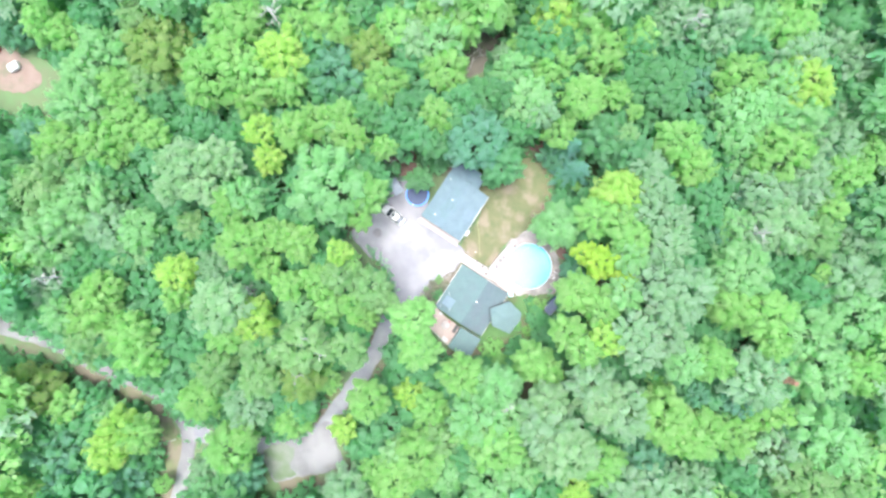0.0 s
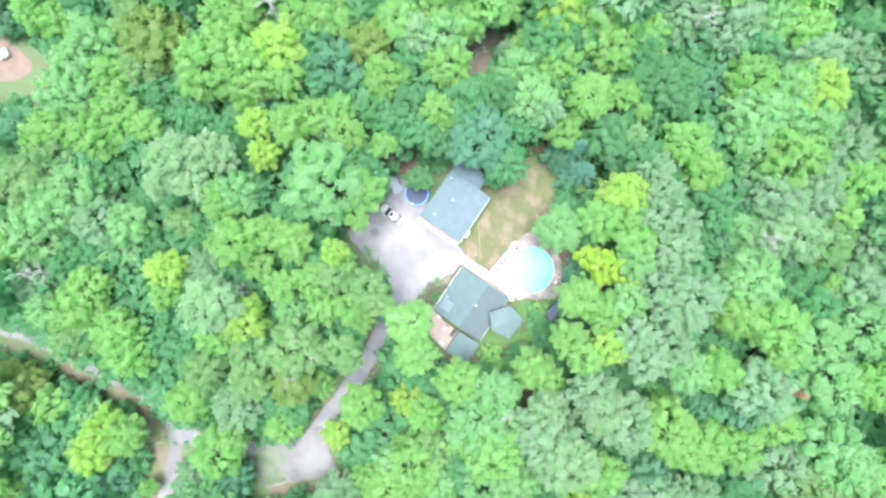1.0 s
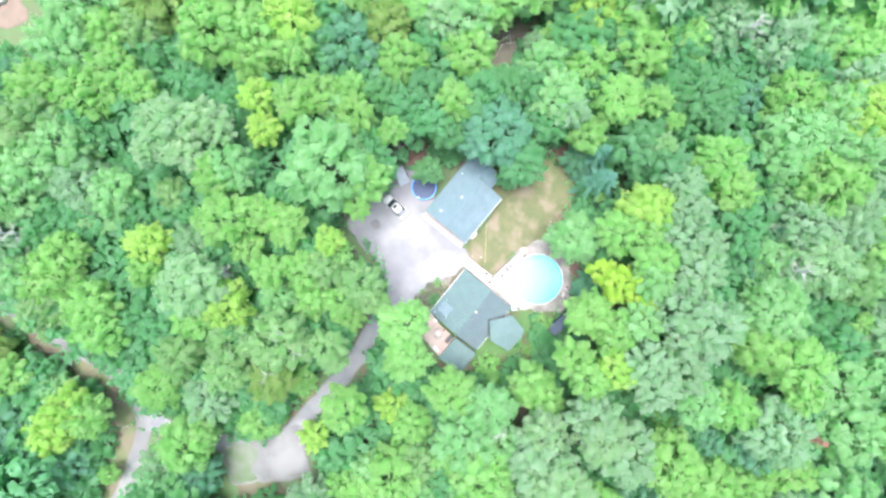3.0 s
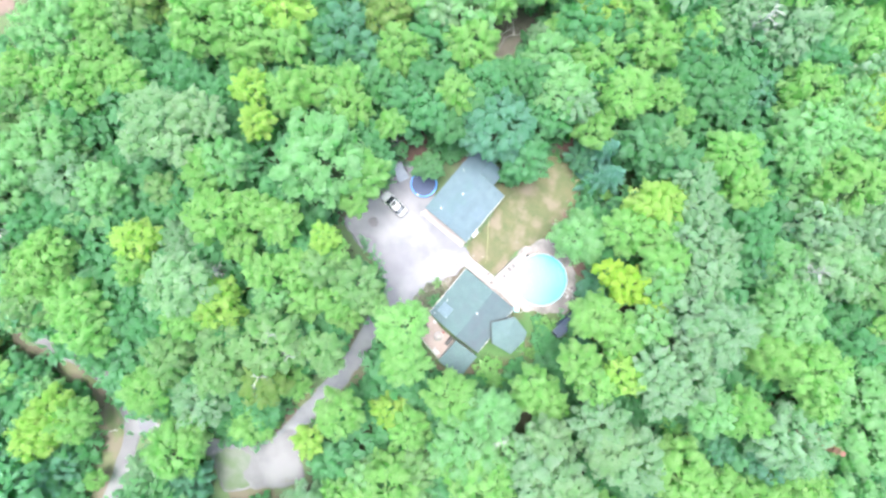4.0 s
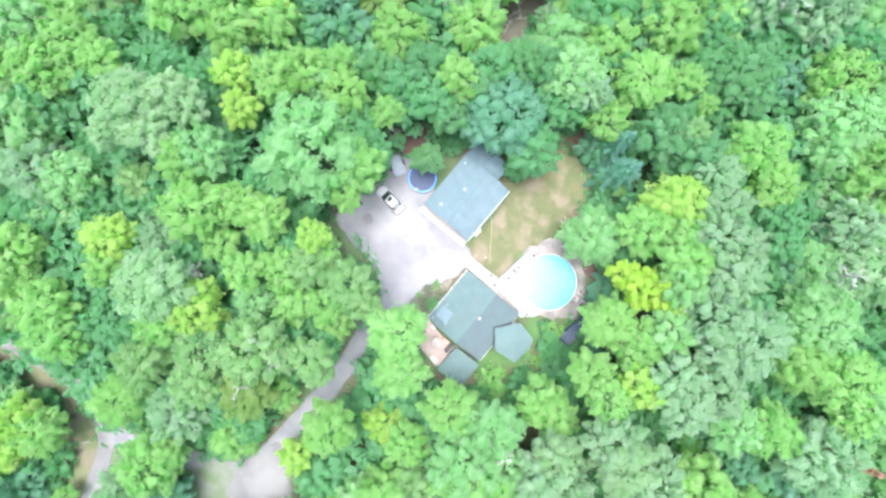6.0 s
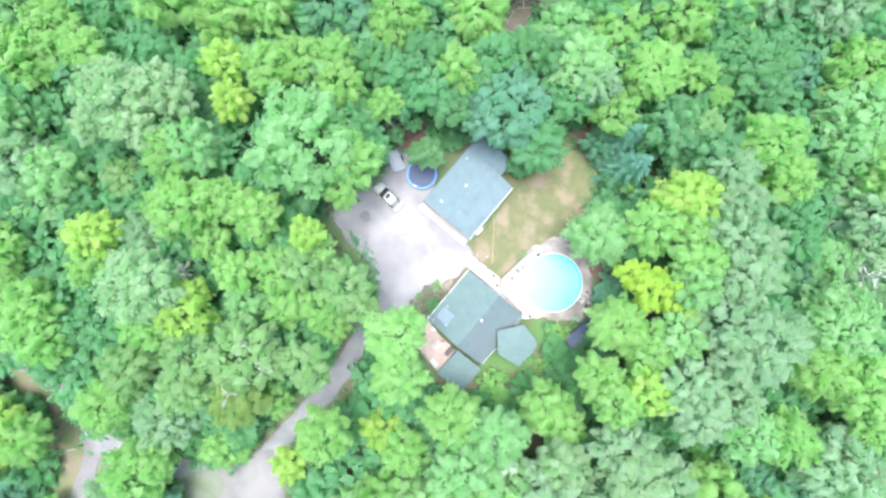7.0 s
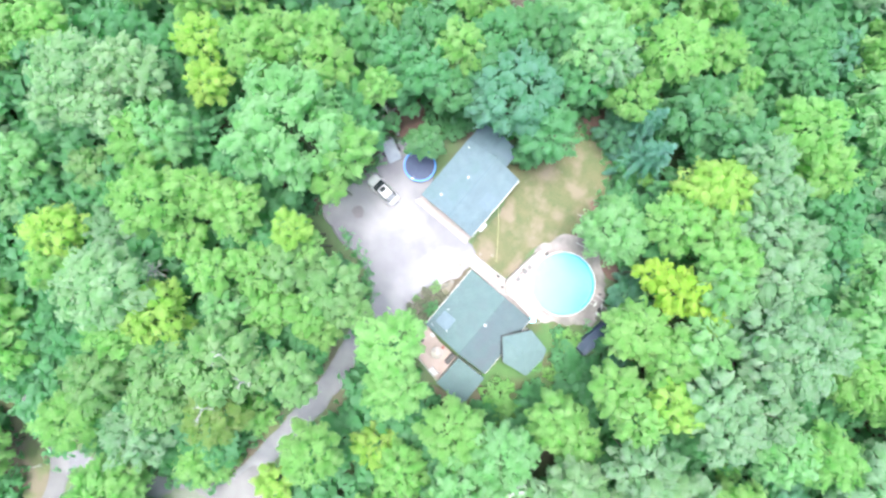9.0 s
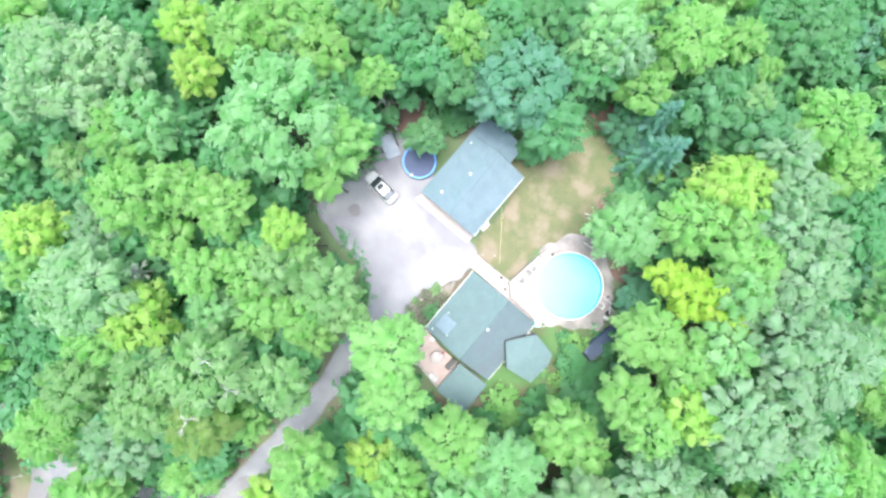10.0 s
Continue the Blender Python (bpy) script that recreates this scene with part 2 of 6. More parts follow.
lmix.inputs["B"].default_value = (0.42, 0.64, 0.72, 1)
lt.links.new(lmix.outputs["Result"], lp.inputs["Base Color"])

water_mat = bpy.data.materials.new("clear_pool_water")
wt, wp = nodes_of(water_mat)
clear, gloss, film_mix = wt.nodes.new("ShaderNodeBsdfTransparent"), wt.nodes.new("ShaderNodeBsdfGlossy"), wt.nodes.new("ShaderNodeMixShader")
clear.inputs["Color"].default_value = (0.44, 0.7, 0.77, 1)
gloss.inputs["Roughness"].default_value = 0.08
film_mix.inputs["Fac"].default_value = 0.004
ripple, ripple_bump = wt.nodes.new("ShaderNodeTexNoise"), wt.nodes.new("ShaderNodeBump")
ripple.inputs["Scale"].default_value = 1.6
ripple_bump.inputs["Strength"].default_value, ripple_bump.inputs["Distance"].default_value = 0.25, 0.02
wt.links.new(ripple.outputs["Fac"], ripple_bump.inputs["Height"])
wt.links.new(ripple_bump.outputs["Normal"], gloss.inputs["Normal"])
wt.links.new(clear.outputs[0], film_mix.inputs[1])
wt.links.new(gloss.outputs[0], film_mix.inputs[2])
wt.links.new(film_mix.outputs[0], wt.nodes["Material Output"].inputs["Surface"])

LEAF = {
    "lime": foliage("lime_leaves", (0.204, 0.337, 0.138)),
    "yellow": foliage("yellow_green_leaves", (0.261, 0.365, 0.121)),
    "green": foliage("green_leaves", (0.123, 0.275, 0.140)),
    "olive": foliage("olive_leaves", (0.192, 0.300, 0.149)),
    "maple": foliage("mid_green_leaves", (0.205, 0.339, 0.179)),
    "yard": foliage("fresh_green_leaves", (0.220, 0.347, 0.152)),
    "golden": foliage("golden_leaves", (0.297, 0.384, 0.093)),
    "bluegreen": foliage("blue_green_leaves", (0.135, 0.273, 0.190)),
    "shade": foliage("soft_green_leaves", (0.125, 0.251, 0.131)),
    "pine": foliage("blue_green_needles", (0.134, 0.269, 0.184)),
    "palepine": foliage("pale_needles", (0.220, 0.316, 0.210)),
    "dark": foliage("shaded_leaves", (0.120, 0.268, 0.136)),
    "spruce": foliage("spruce_needles", (0.139, 0.283, 0.224)),
    "pale": foliage("pale_thin_leaves", (0.232, 0.330, 0.203)),
    "ochre": foliage("ochre_green_leaves", (0.198, 0.278, 0.107)),
    "soft": foliage("even_green_leaves", (0.120, 0.255, 0.128)),
    "far": foliage("far_leaves", (0.145, 0.276, 0.137)),
    "dry": foliage("dry_plants", (0.190, 0.200, 0.150)),
    "rusty": foliage("rusty_needles", (0.310, 0.195, 0.145)),
}


# ---- builders ----
def part(name, bm, material, parent=None, label=""):
    """Links a bmesh as one mesh object, under parent if there is one."""
    me = bpy.data.meshes.new(name)
    bmesh.ops.recalc_face_normals(bm, faces=bm.faces)
    bm.to_mesh(me)
    bm.free()
    me.materials.append(material)
    ob = new(name, me)
    if parent:
        ob.parent = parent
    if label:
        ob["label"] = label
    return ob


def thing(name, label, category, m=None, group="", sort=""):
    ob = new(name)
    ob.matrix_basis = m if m else Matrix()
    return tagged(ob, label, category, group, sort)


def box(bm, x, y, z, sx, sy, sz, turn=0.0, tilt=0.0, bevel=0.0):
    """A box standing on z, bevelled if asked."""
    m = Matrix.Translation((x, y, z)) @ Euler((0, radians(tilt), radians(turn))).to_matrix().to_4x4() @ Matrix.Translation((0, 0, sz / 2)) @ Matrix.Diagonal((sx, sy, sz, 1))
    r = bmesh.ops.create_cube(bm, size=1, matrix=m)
    if bevel:
        es = list({e for v in r["verts"] for e in v.link_edges})
        bmesh.ops.bevel(bm, geom=es, offset=bevel, segments=2, affect="EDGES")
    return bm


def rod(bm, p, q, r0, r1=None, n=8):
    """A tapered round rod from p to q."""
    p, q = Vector(p), Vector(q)
    r1 = r0 if r1 is None else r1
    m = Matrix.Translation((p + q) / 2) @ (q - p).to_track_quat("Z", "Y").to_matrix().to_4x4()
    bmesh.ops.create_cone(bm, cap_ends=True, segments=n, radius1=r0, radius2=max(r1, 0.002), depth=(q - p).length, matrix=m)
    return bm


def slab(bm, outline, z0, z1):
    """A prism over an outline."""
    low = [bm.verts.new((x, y, z0)) for x, y in outline]
    top = [bm.verts.new((x, y, z1)) for x, y in outline]
    bm.faces.new(top)
    bm.faces.new(low[::-1])
    n = len(outline)
    for i in range(n):
        bm.faces.new((low[i], low[(i + 1) % n], top[(i + 1) % n], top[i]))
    return bm


def lathe(bm, profile, n=32, centre=(0, 0)):
    """Turns a profile of (radius, height) round the upright."""
    rings = [[bm.verts.new((centre[0] + r * math.cos(math.tau * i / n), centre[1] + r * math.sin(math.tau * i / n), z)) for i in range(n)] for r, z in profile]
    for a, b in zip(rings, rings[1:]):
        for i in range(n):
            bm.faces.new((a[i], a[(i + 1) % n], b[(i + 1) % n], b[i]))
    return rings


def smooth_line(points, step=1.0, closed=False):
    """A rounded line through points, as a list of places about step apart."""
    pts = [Vector((*p, 0)) for p in points]
    n, out = len(pts), []
    for i in range(n if closed else n - 1):
        a, b = pts[i], pts[(i + 1) % n]
        before = pts[i - 1] if closed or i else a
        after = pts[(i + 2) % n] if closed or i + 2 < n else b
        k = max(2, int((b - a).length / step))
        for j in range(k):
            t = j / k
            out.append(0.5 * (2 * a + (b - before) * t + (2 * before - 5 * a + 4 * b - after) * t * t + (3 * a - before - 3 * b + after) * t ** 3))
    if not closed:
        out.append(pts[-1])
    return out


def patch(name, points, z, material, label, category, ragged=0.35):
    """A sheet of ground cover with a ragged rounded edge, whose rim dips into the soil."""
    line = smooth_line(points, 0.45, True)
    mid = sum(line, Vector()) / len(line)
    bm = bmesh.new()
    rim, inner = [], []
    for p in line:
        w = noise.noise((p.x * 0.9, p.y * 0.9, z * 50)) + 0.6 * noise.noise((p.x * 2.7, p.y * 2.7, 3.0))
        q = p + (p - mid).normalized() * w * ragged
        rim.append(bm.verts.new((q.x, q.y, -0.02)))
        q = q - (p - mid).normalized() * 0.25
        inner.append(bm.verts.new((q.x, q.y, z)))
    n = len(line)
    for i in range(n):
        bm.faces.new((rim[i], rim[(i + 1) % n], inner[(i + 1) % n], inner[i]))
    bmesh.ops.triangulate(bm, faces=[bm.faces.new(inner)])
    ob = part(name, bm, material)
    return tagged(ob, label, category, kind="structure")


def strip(name, points, width, z, material, label, category, ragged=0.3):
    """A road along a line, slightly crowned, with ragged edges."""
    line = smooth_line(points, 0.8)
    bm, rows = bmesh.new(), []
    for i, p in enumerate(line):
        d = (line[min(i + 1, len(line) - 1)] - line[max(i - 1, 0)]).normalized()
        side = Vector((-d.y, d.x, 0))
        row = []
        for k, lift in ((-1, -0.03), (-0.85, z), (-0.3, z + 0.03), (0.3, z + 0.03), (0.85, z), (1, -0.03)):
            w = width / 2 * k + (ragged * noise.noise((p.x * 0.6, p.y * 0.6, 9.0 + k)) if abs(k) > 0.5 else 0)
            q = p + side * w
            row.append(bm.verts.new((q.x, q.y, lift)))
        rows.append(row)
    for a, b in zip(rows, rows[1:]):
        for k in range(5):
            bm.faces.new((a[k], a[k + 1], b[k + 1], b[k]))
    return tagged(part(name, bm, material), label, category, kind="structure")


def planks(bm, outline, z, turn, width=0.14, thick=0.03, gap=0.008):
    """Boards laid across an outline, cut to it."""
    c, s = math.cos(radians(turn)), math.sin(radians(turn))
    loc = [(x * c + y * s, -x * s + y * c) for x, y in outline]
    lo, hi = min(v for _, v in loc), max(v for _, v in loc)
    v = lo
    while v < hi - 0.02:
        m = v + width / 2
        cuts = []
        for (x0, y0), (x1, y1) in zip(loc, loc[1:] + loc[:1]):
            if (y0 - m) * (y1 - m) < 0:
                cuts.append(x0 + (x1 - x0) * (m - y0) / (y1 - y0))
        cuts.sort()
        for a, b in zip(cuts[::2], cuts[1::2]):
            mid = (a + b) / 2
            box(bm, mid * c - m * s, mid * s + m * c, z + random.uniform(-0.003, 0.003), b - a, width - gap, thick, turn)
        v += width
    return bm


# ---- ground, drive, roads ----
bm = bmesh.new()
bmesh.ops.create_grid(bm, x_segments=64, y_segments=64, size=2400)
for v in bm.verts:
    far = max(0.0, math.hypot(v.co.x, v.co.y) - 160)
    v.co.z = -0.06 + 0.02 * far * noise.noise((v.co.x * 0.002, v.co.y * 0.002, 0))
ground = tagged(part("ground", bm, FLOOR), "shaded brown and green forest floor under the trees", "ground", kind="structure")

strip("road", [(-95, -8), (-80.2, -14.0), (-71, -16.8), (-62.8, -21.2), (-57.6, -23.2), (-52.8, -25.6), (-49.6, -27.6), (-47.2, -30.6), (-46.0, -34.2), (-46.6, -38.4), (-47.8, -43.9), (-49.0, -47), (-52, -56), (-60, -80)], 2.6, 0.05, ROADGRAVEL, "pale gravel woodland road curving between the trees", "road")
strip("verge", [(-66.5, -21.2), (-61.5, -23.1), (-56.0, -25.4), (-51.9, -28.4), (-50.3, -32.1), (-48.8, -35.4), (-48.8, -39.7), (-49.5, -43.0), (-51.4, -47), (-56, -60)], 3.2, 0.02, SOIL, "bare brown road verge with thin dry grass", "verge", 0.6)
strip("driveway", [(-47, -32.2), (-43.4, -33.6), (-37.5, -35.4), (-31, -35.3), (-26, -35.6), (-22.8, -33.4), (-20.0, -30.0), (-17.2, -25.9), (-14.6, -22.6), (-12.5, -19.0), (-11.0, -15.6), (-9.4, -12.0), (-8.4, -10.6)], 2.8, 0.02, OLDGRAVEL, "worn grey gravel driveway through the forest", "driveway")
strip("driveway_edge", [(-23.6, -31.0), (-20.6, -27.2), (-18.2, -24.2)], 1.8, 0.015, SOIL, "bare brown soil beside the gravel driveway", "verge", 0.4)
patch("turning_pad", [(-32.9, -36.4), (-29.0, -34.6), (-24.1, -33.4), (-20.8, -31.0), (-19.4, -35.1), (-18.1, -38.7), (-21.9, -40.6), (-26.0, -41.4), (-30.3, -42.2), (-31.7, -39.8)], 0.06, ROADGRAVEL, "pale gravel turning place beside the driveway", "driveway")
patch("thin_grass", [(-32.7, -36.6), (-29.4, -35.0), (-27.2, -35.6), (-26.6, -37.4), (-27.6, -39.4), (-26.4, -41.0), (-30.2, -42.0), (-31.5, -39.8)], 0.085, THINGRASS, "thin trodden grass growing through the gravel", "grass", 0.5)
patch("soil_patch", [(-30, -41), (-24, -40.4), (-22, -43), (-27, -46)], 0.03, SOIL, "bare brown soil beside the turning place", "soil")
patch("parking_yard", [(-16.6, 2.6), (-15.4, 4.6), (-14.0, 6.3), (-11.6, 8.2), (-10.2, 9.6), (-9.8, 12.9), (-6.4, 12.9), (-4.2, 12.2), (-2.8, 10.0), (-2.9, 6.4), (-3.7, 5.0), (3.3, 0.4), (3.9, -1.2), (2.4, -3.6), (0.4, -4.8), (-2.4, -6.6), (-3.8, -9.4), (-5.8, -11.4), (-7.6, -12.6), (-9.6, -12.0), (-9.2, -9.8), (-9.0, -7.0), (-10.8, -3.2), (-14.2, -0.6)], 0.1, GRAVEL, "pale crushed gravel parking yard, almost white in the light", "gravel yard")
patch("oil_stain", [(-12.9, 3.2), (-12.0, 4.0), (-10.9, 3.4), (-11.1, 2.2), (-12.2, 2.0)], 0.112, STAIN, "darker damp stain on the gravel yard", "stain", 0.15)
patch("dry_lawn", [(3.0, 9.6), (7.6, 13.6), (12.4, 16.6), (16.4, 16.8), (19.9, 13.8), (20.0, 9.8), (18.9, 5.2), (15.8, 3.2), (11.4, 1.0), (8.6, -3.0), (5.4, -2.4), (3.6, -0.3), (3.6, 1.2), (7.0, 6.8)], 0.03, DRYGRASS, "dry patchy brown and olive mown lawn", "lawn")
patch("south_lawn", [(6.8, -14.5), (8.4, -12.0), (11.8, -8.6), (15.6, -7.6), (19.8, -8.2), (20.8, -12.6), (17.2, -17.4), (12.2, -21.0), (6.0, -21.6), (0.6, -20.8), (0.8, -17.4), (5.2, -18.4)], 0.03, GRASS, "green shaded grass beside the house", "lawn")
patch("bare_soil", [(0.4, -18.2), (4.2, -19.6), (6.4, -17.2), (8.2, -18.2), (9.0, -19.6), (6.4, -20.8), (2.6, -20.9)], 0.04, SOIL, "bare brown soil behind the house", "soil")
patch("pool_surround", [(11.6, 0.8), (13.6, 2.6), (16.6, 3.4), (18.6, 2.8), (20.3, -0.2), (21.2, -3.0), (20.9, -5.8), (19.4, -8.2), (15.6, -8.4), (12.4, -8.0), (10.5, -4.0)], 0.05, SAND, "pale sandy ground round the swimming pool", "sand", 0.55)
patch("red_soil_patch", [(15.0, 17.0), (16.0, 19.0), (18.4, 19.6), (19.0, 17.2), (17.0, 16.2)], 0.04, REDSOIL, "reddish bare soil at the lawn's edge", "soil")
patch("red_soil_patch", [(20.2, 0.4), (21.6, 1.2), (23.4, -0.2), (22.4, -2.0), (20.8, -1.2)], 0.06, REDSOIL, "reddish bare soil beside the pool surround", "soil")
patch("red_soil_patch", [(17.6, 7.6), (19.0, 8.2), (20.4, 7.0), (19.0, 5.8)], 0.05, REDSOIL, "reddish bare soil under the trees", "soil")
patch("forest_gap", [(2.0, 31.6), (4.0, 37.8), (8.6, 39.8), (10.6, 37.6), (7.0, 32.0)], 0.03, DARKSOIL, "dark bare soil in a gap of the forest", "soil")
patch("brown_yard", [(-9.0, 13.0), (-8.4, 18.8), (-5.2, 18.4), (-4.6, 14.2), (-6.2, 12.6)], 0.03, REDSOIL, "reddish brown leaf-littered ground under trees", "soil")
patch("far_yard", [(-84, 31), (-80, 36.4), (-75.2, 34.2), (-72.6, 30.4), (-76.5, 28.2)], 0.04, PALESOIL, "reddish bare yard in a far clearing", "soil")
patch("forest_gap", [(33, -24), (35, -20.6), (40, -20.0), (42, -23), (37, -25.6)], 0.03, DARKSOIL, "dark bare soil in a gap of the forest", "soil")
patch("forest_gap", [(34.5, -10.5), (36.5, -7.6), (39.5, -9.6), (37.5, -12.4)], 0.03, DARKSOIL, "dark bare soil in a gap of the forest", "soil")
patch("flower_bed", [(-3.0, -7.4), (0.2, -5.0), (1.6, -4.4), (0.6, -7.6), (-1.0, -9.8), (-4.0, -10.4)], 0.07, MULCH, "mulched flower bed with dry plants beside the house", "flower bed", 0.2)
patch("soil_patch", [(-9.6, -19.6), (-8.2, -18.0), (-6.4, -18.6), (-6.8, -20.6), (-8.6, -21.0)], 0.03, SOIL, "bare brown soil beside the driveway", "soil")


# ---- buildings ----
def gable(parent, hu, hv0, hv1, eave, ridge, ru, material, east, name="roof"):
    """A gable roof, ridge along v at u = ru: two thick slopes, each a part, with white fascias and gutters."""
    th = 0.12
    for side in (-1, 1):
        bm = bmesh.new()
        e = side * hu
        low, top = [], []
        for u, z in ((ru, ridge), (e, eave)):
            for v in (hv0, hv1):
                low.append(bm.verts.new((u, v, z - th)))
                top.append(bm.verts.new((u, v, z)))
        for q in ((top[0], top[1], top[3], top[2]), (low[0], low[2], low[3], low[1]), (low[0], low[1], top[1], top[0]), (low[2], top[2], top[3], low[3]), (low[0], top[0], top[2], low[2]), (low[1], low[3], top[3], top[1])):
            bm.faces.new(q)
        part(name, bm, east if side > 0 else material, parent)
        bm = bmesh.new()
        box(bm, e + side * 0.035, (hv0 + hv1) / 2, eave - 0.16, 0.07, hv1 - hv0, 0.13, bevel=0.015)
        part("gutter", bm, TRIM if side > 0 else material, parent)
    for v in (hv0, hv1):
        out = 0.02 if v == hv1 else -0.02
        bm = bmesh.new()
        for side in (-1, 1):
            rod(bm, (ru, v + out, ridge - 0.08), (side * hu, v + out, eave - 0.08), 0.06, 0.06, 4)
        part("fascia", bm, material, parent)
    bm = bmesh.new()
    rod(bm, (ru, hv0, ridge + 0.0), (ru, hv1, ridge + 0.0), 0.07, 0.07, 6)
    part("ridge_cap", bm, material, parent)


def roof_vent(parent, u, v, z, s=0.27):
    bm = bmesh.new()
    box(bm, u, v, z - 0.1, s * 0.7, s * 0.7, 0.22, bevel=0.02)
    box(bm, u, v, z + 0.12, s, s, 0.1, bevel=0.04)
    part("roof_vent", bm, PLASTIC, parent, "white square roof vent")


def flashing_pipe(parent, u, v, z):
    bm = bmesh.new()
    rod(bm, (u, v, z - 0.15), (u, v, z + 0.35), 0.06, 0.06, 12)
    rod(bm, (u, v, z - 0.1), (u, v, z + 0.03), 0.13, 0.08, 12)
    part("vent_pipe", bm, PLASTIC, parent, "white plastic vent pipe")


# garage
TURN_G = -33.3
garage = thing("garage", "pale-sided garage with a faded blue-grey shingle gable roof", "garage", pose(2.12, 7.47, 0, 0, 0, TURN_G))
bm = bmesh.new()
slab(bm, [(-3.75, -4.3), (3.75, -4.3), (3.75, 4.3), (-3.75, 4.3)], -0.1, 2.85)
for v in (-4.3, 4.18):
    a = [bm.verts.new(p) for p in ((-3.75, v, 2.85), (3.75, v, 2.85), (0.2, v, 4.5))]
    b = [bm.verts.new((p.co.x, v + 0.12, p.co.z)) for p in a]
    bm.faces.new(a)
    bm.faces.new(b[::-1])
    for i in range(3):
        bm.faces.new((a[i], a[(i + 1) % 3], b[(i + 1) % 3], b[i]))
part("wall", bm, SIDING, garage)
# the east slope is a little paler than the west one
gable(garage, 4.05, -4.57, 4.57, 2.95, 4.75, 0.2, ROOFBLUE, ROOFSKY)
roof_vent(garage, -0.95, 0.6, 4.28)
roof_vent(garage, -2.15, -3.1, 3.75)
flashing_pipe(garage, -3.3, 3.6, 3.3)
bm = bmesh.new()
slope = math.degrees(math.atan2(1.8, 3.85))
box(bm, 2.75, -0.1, 3.56, 1.7, 1.9, 0.035, 0, slope)
part("roof_patch", bm, PATCH, garage, "patch of newer paler shingles")
bm = bmesh.new()
box(bm, -1.3, 5.6, -0.1, 5.1, 2.3, 2.5)
part("lean_to_wall", bm, SIDING, garage)
bm = bmesh.new()
for u0, u1, z0, z1 in ((-4.05, -0.9, 2.9, 4.2), (-0.9, 1.75, 4.2, 3.1)):
    vs = [bm.verts.new(p) for p in ((u0, 4.6, z0), (u1, 4.6, z1), (u1, 7.25, z1), (u0, 7.25, z0))]
    ws = [bm.verts.new(p.co + Vector((0, 0, -0.12))) for p in vs]
    bm.faces.new(vs)
    bm.faces.new(ws[::-1])
    for i in range(4):
        bm.faces.new((vs[i], vs[(i + 1) % 4], ws[(i + 1) % 4], ws[i]))
part("lean_to_roof", bm, ROOFBLUE, garage)

apron = thing("garage_apron", "bleached raised step along the garage front", "step", pose(2.12, 7.47, 0, 0, 0, TURN_G))
bm = bmesh.new()
box(bm, -0.05, -5.0, -0.05, 8.3, 1.25, 0.28, bevel=0.02)
part("slab", bm, CONCRETE, apron)
bm = bmesh.new()
box(bm, -4.05, -5.4, 0.2, 0.5, 0.35, 0.45, 12, bevel=0.03)
box(bm, -3.95, -5.35, 0.65, 0.54, 0.4, 0.05, 12, bevel=0.015)
tagged(part("storage_box", bm, PLASTIC), "small white plastic storage box beside the garage", "box").matrix_basis = pose(2.12, 7.47, 0, 0, 0, TURN_G)
bm = bmesh.new()
box(bm, 4.45, -2.6, -0.05, 0.42, 1.2, 0.5, bevel=0.04)
tagged(part("white_bin", bm, PLASTIC), "low white chest standing against the garage wall", "chest").matrix_basis = pose(2.12, 7.47, 0, 0, 0, TURN_G)

# house
TURN_H = -33.2
house = thing("house", "single-storey house with a green-grey shingle gable roof", "house", pose(5.07, -8.99, 0, 0, 0, TURN_H))
bm = bmesh.new()
slab(bm, [(-4.5, -4.05), (4.5, -4.05), (4.5, -2.3), (3.0, 0.5), (4.5, 3.3), (4.5, 4.05), (-4.5, 4.05)], -0.1, 2.75)
for v in (-4.05, 3.93):
    a = [bm.verts.new(p) for p in ((-4.5, v, 2.75), (4.5, v, 2.75), (0.4, v, 4.75))]
    b = [bm.verts.new((p.co.x, v + 0.12, p.co.z)) for p in a]
    bm.faces.new(a)
    bm.faces.new(b[::-1])
    for i in range(3):
        bm.faces.new((a[i], a[(i + 1) % 3], b[(i + 1) % 3], b[i]))
part("wall", bm, SIDING, house)
RU, RZ, EZ = 0.4, 4.95, 2.95
fall = (RZ - EZ) / (4.8 - RU)
bm = bmesh.new()
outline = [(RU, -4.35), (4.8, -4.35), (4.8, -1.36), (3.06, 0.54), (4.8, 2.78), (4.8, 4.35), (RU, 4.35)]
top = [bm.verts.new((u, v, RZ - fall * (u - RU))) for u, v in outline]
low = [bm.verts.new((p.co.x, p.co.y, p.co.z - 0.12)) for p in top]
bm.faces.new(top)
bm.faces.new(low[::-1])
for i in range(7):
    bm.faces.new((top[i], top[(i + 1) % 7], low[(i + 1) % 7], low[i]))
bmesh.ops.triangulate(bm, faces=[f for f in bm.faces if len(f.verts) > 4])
# the east slope is a little greyer than the west one
part("roof", bm, ROOFGREY, house, "grey shingle slope")
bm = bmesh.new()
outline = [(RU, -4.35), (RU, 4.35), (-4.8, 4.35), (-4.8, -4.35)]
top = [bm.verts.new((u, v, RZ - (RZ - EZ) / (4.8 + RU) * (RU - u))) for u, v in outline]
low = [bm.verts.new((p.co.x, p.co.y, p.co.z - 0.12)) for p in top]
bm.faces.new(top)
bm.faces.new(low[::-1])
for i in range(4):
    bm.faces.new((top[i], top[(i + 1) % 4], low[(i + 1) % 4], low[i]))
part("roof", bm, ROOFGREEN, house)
bm = bmesh.new()
rod(bm, (RU, -4.35, RZ), (RU, 4.35, RZ), 0.07, 0.07, 6)
part("ridge_cap", bm, ROOFGREEN, house)
bm = bmesh.new()
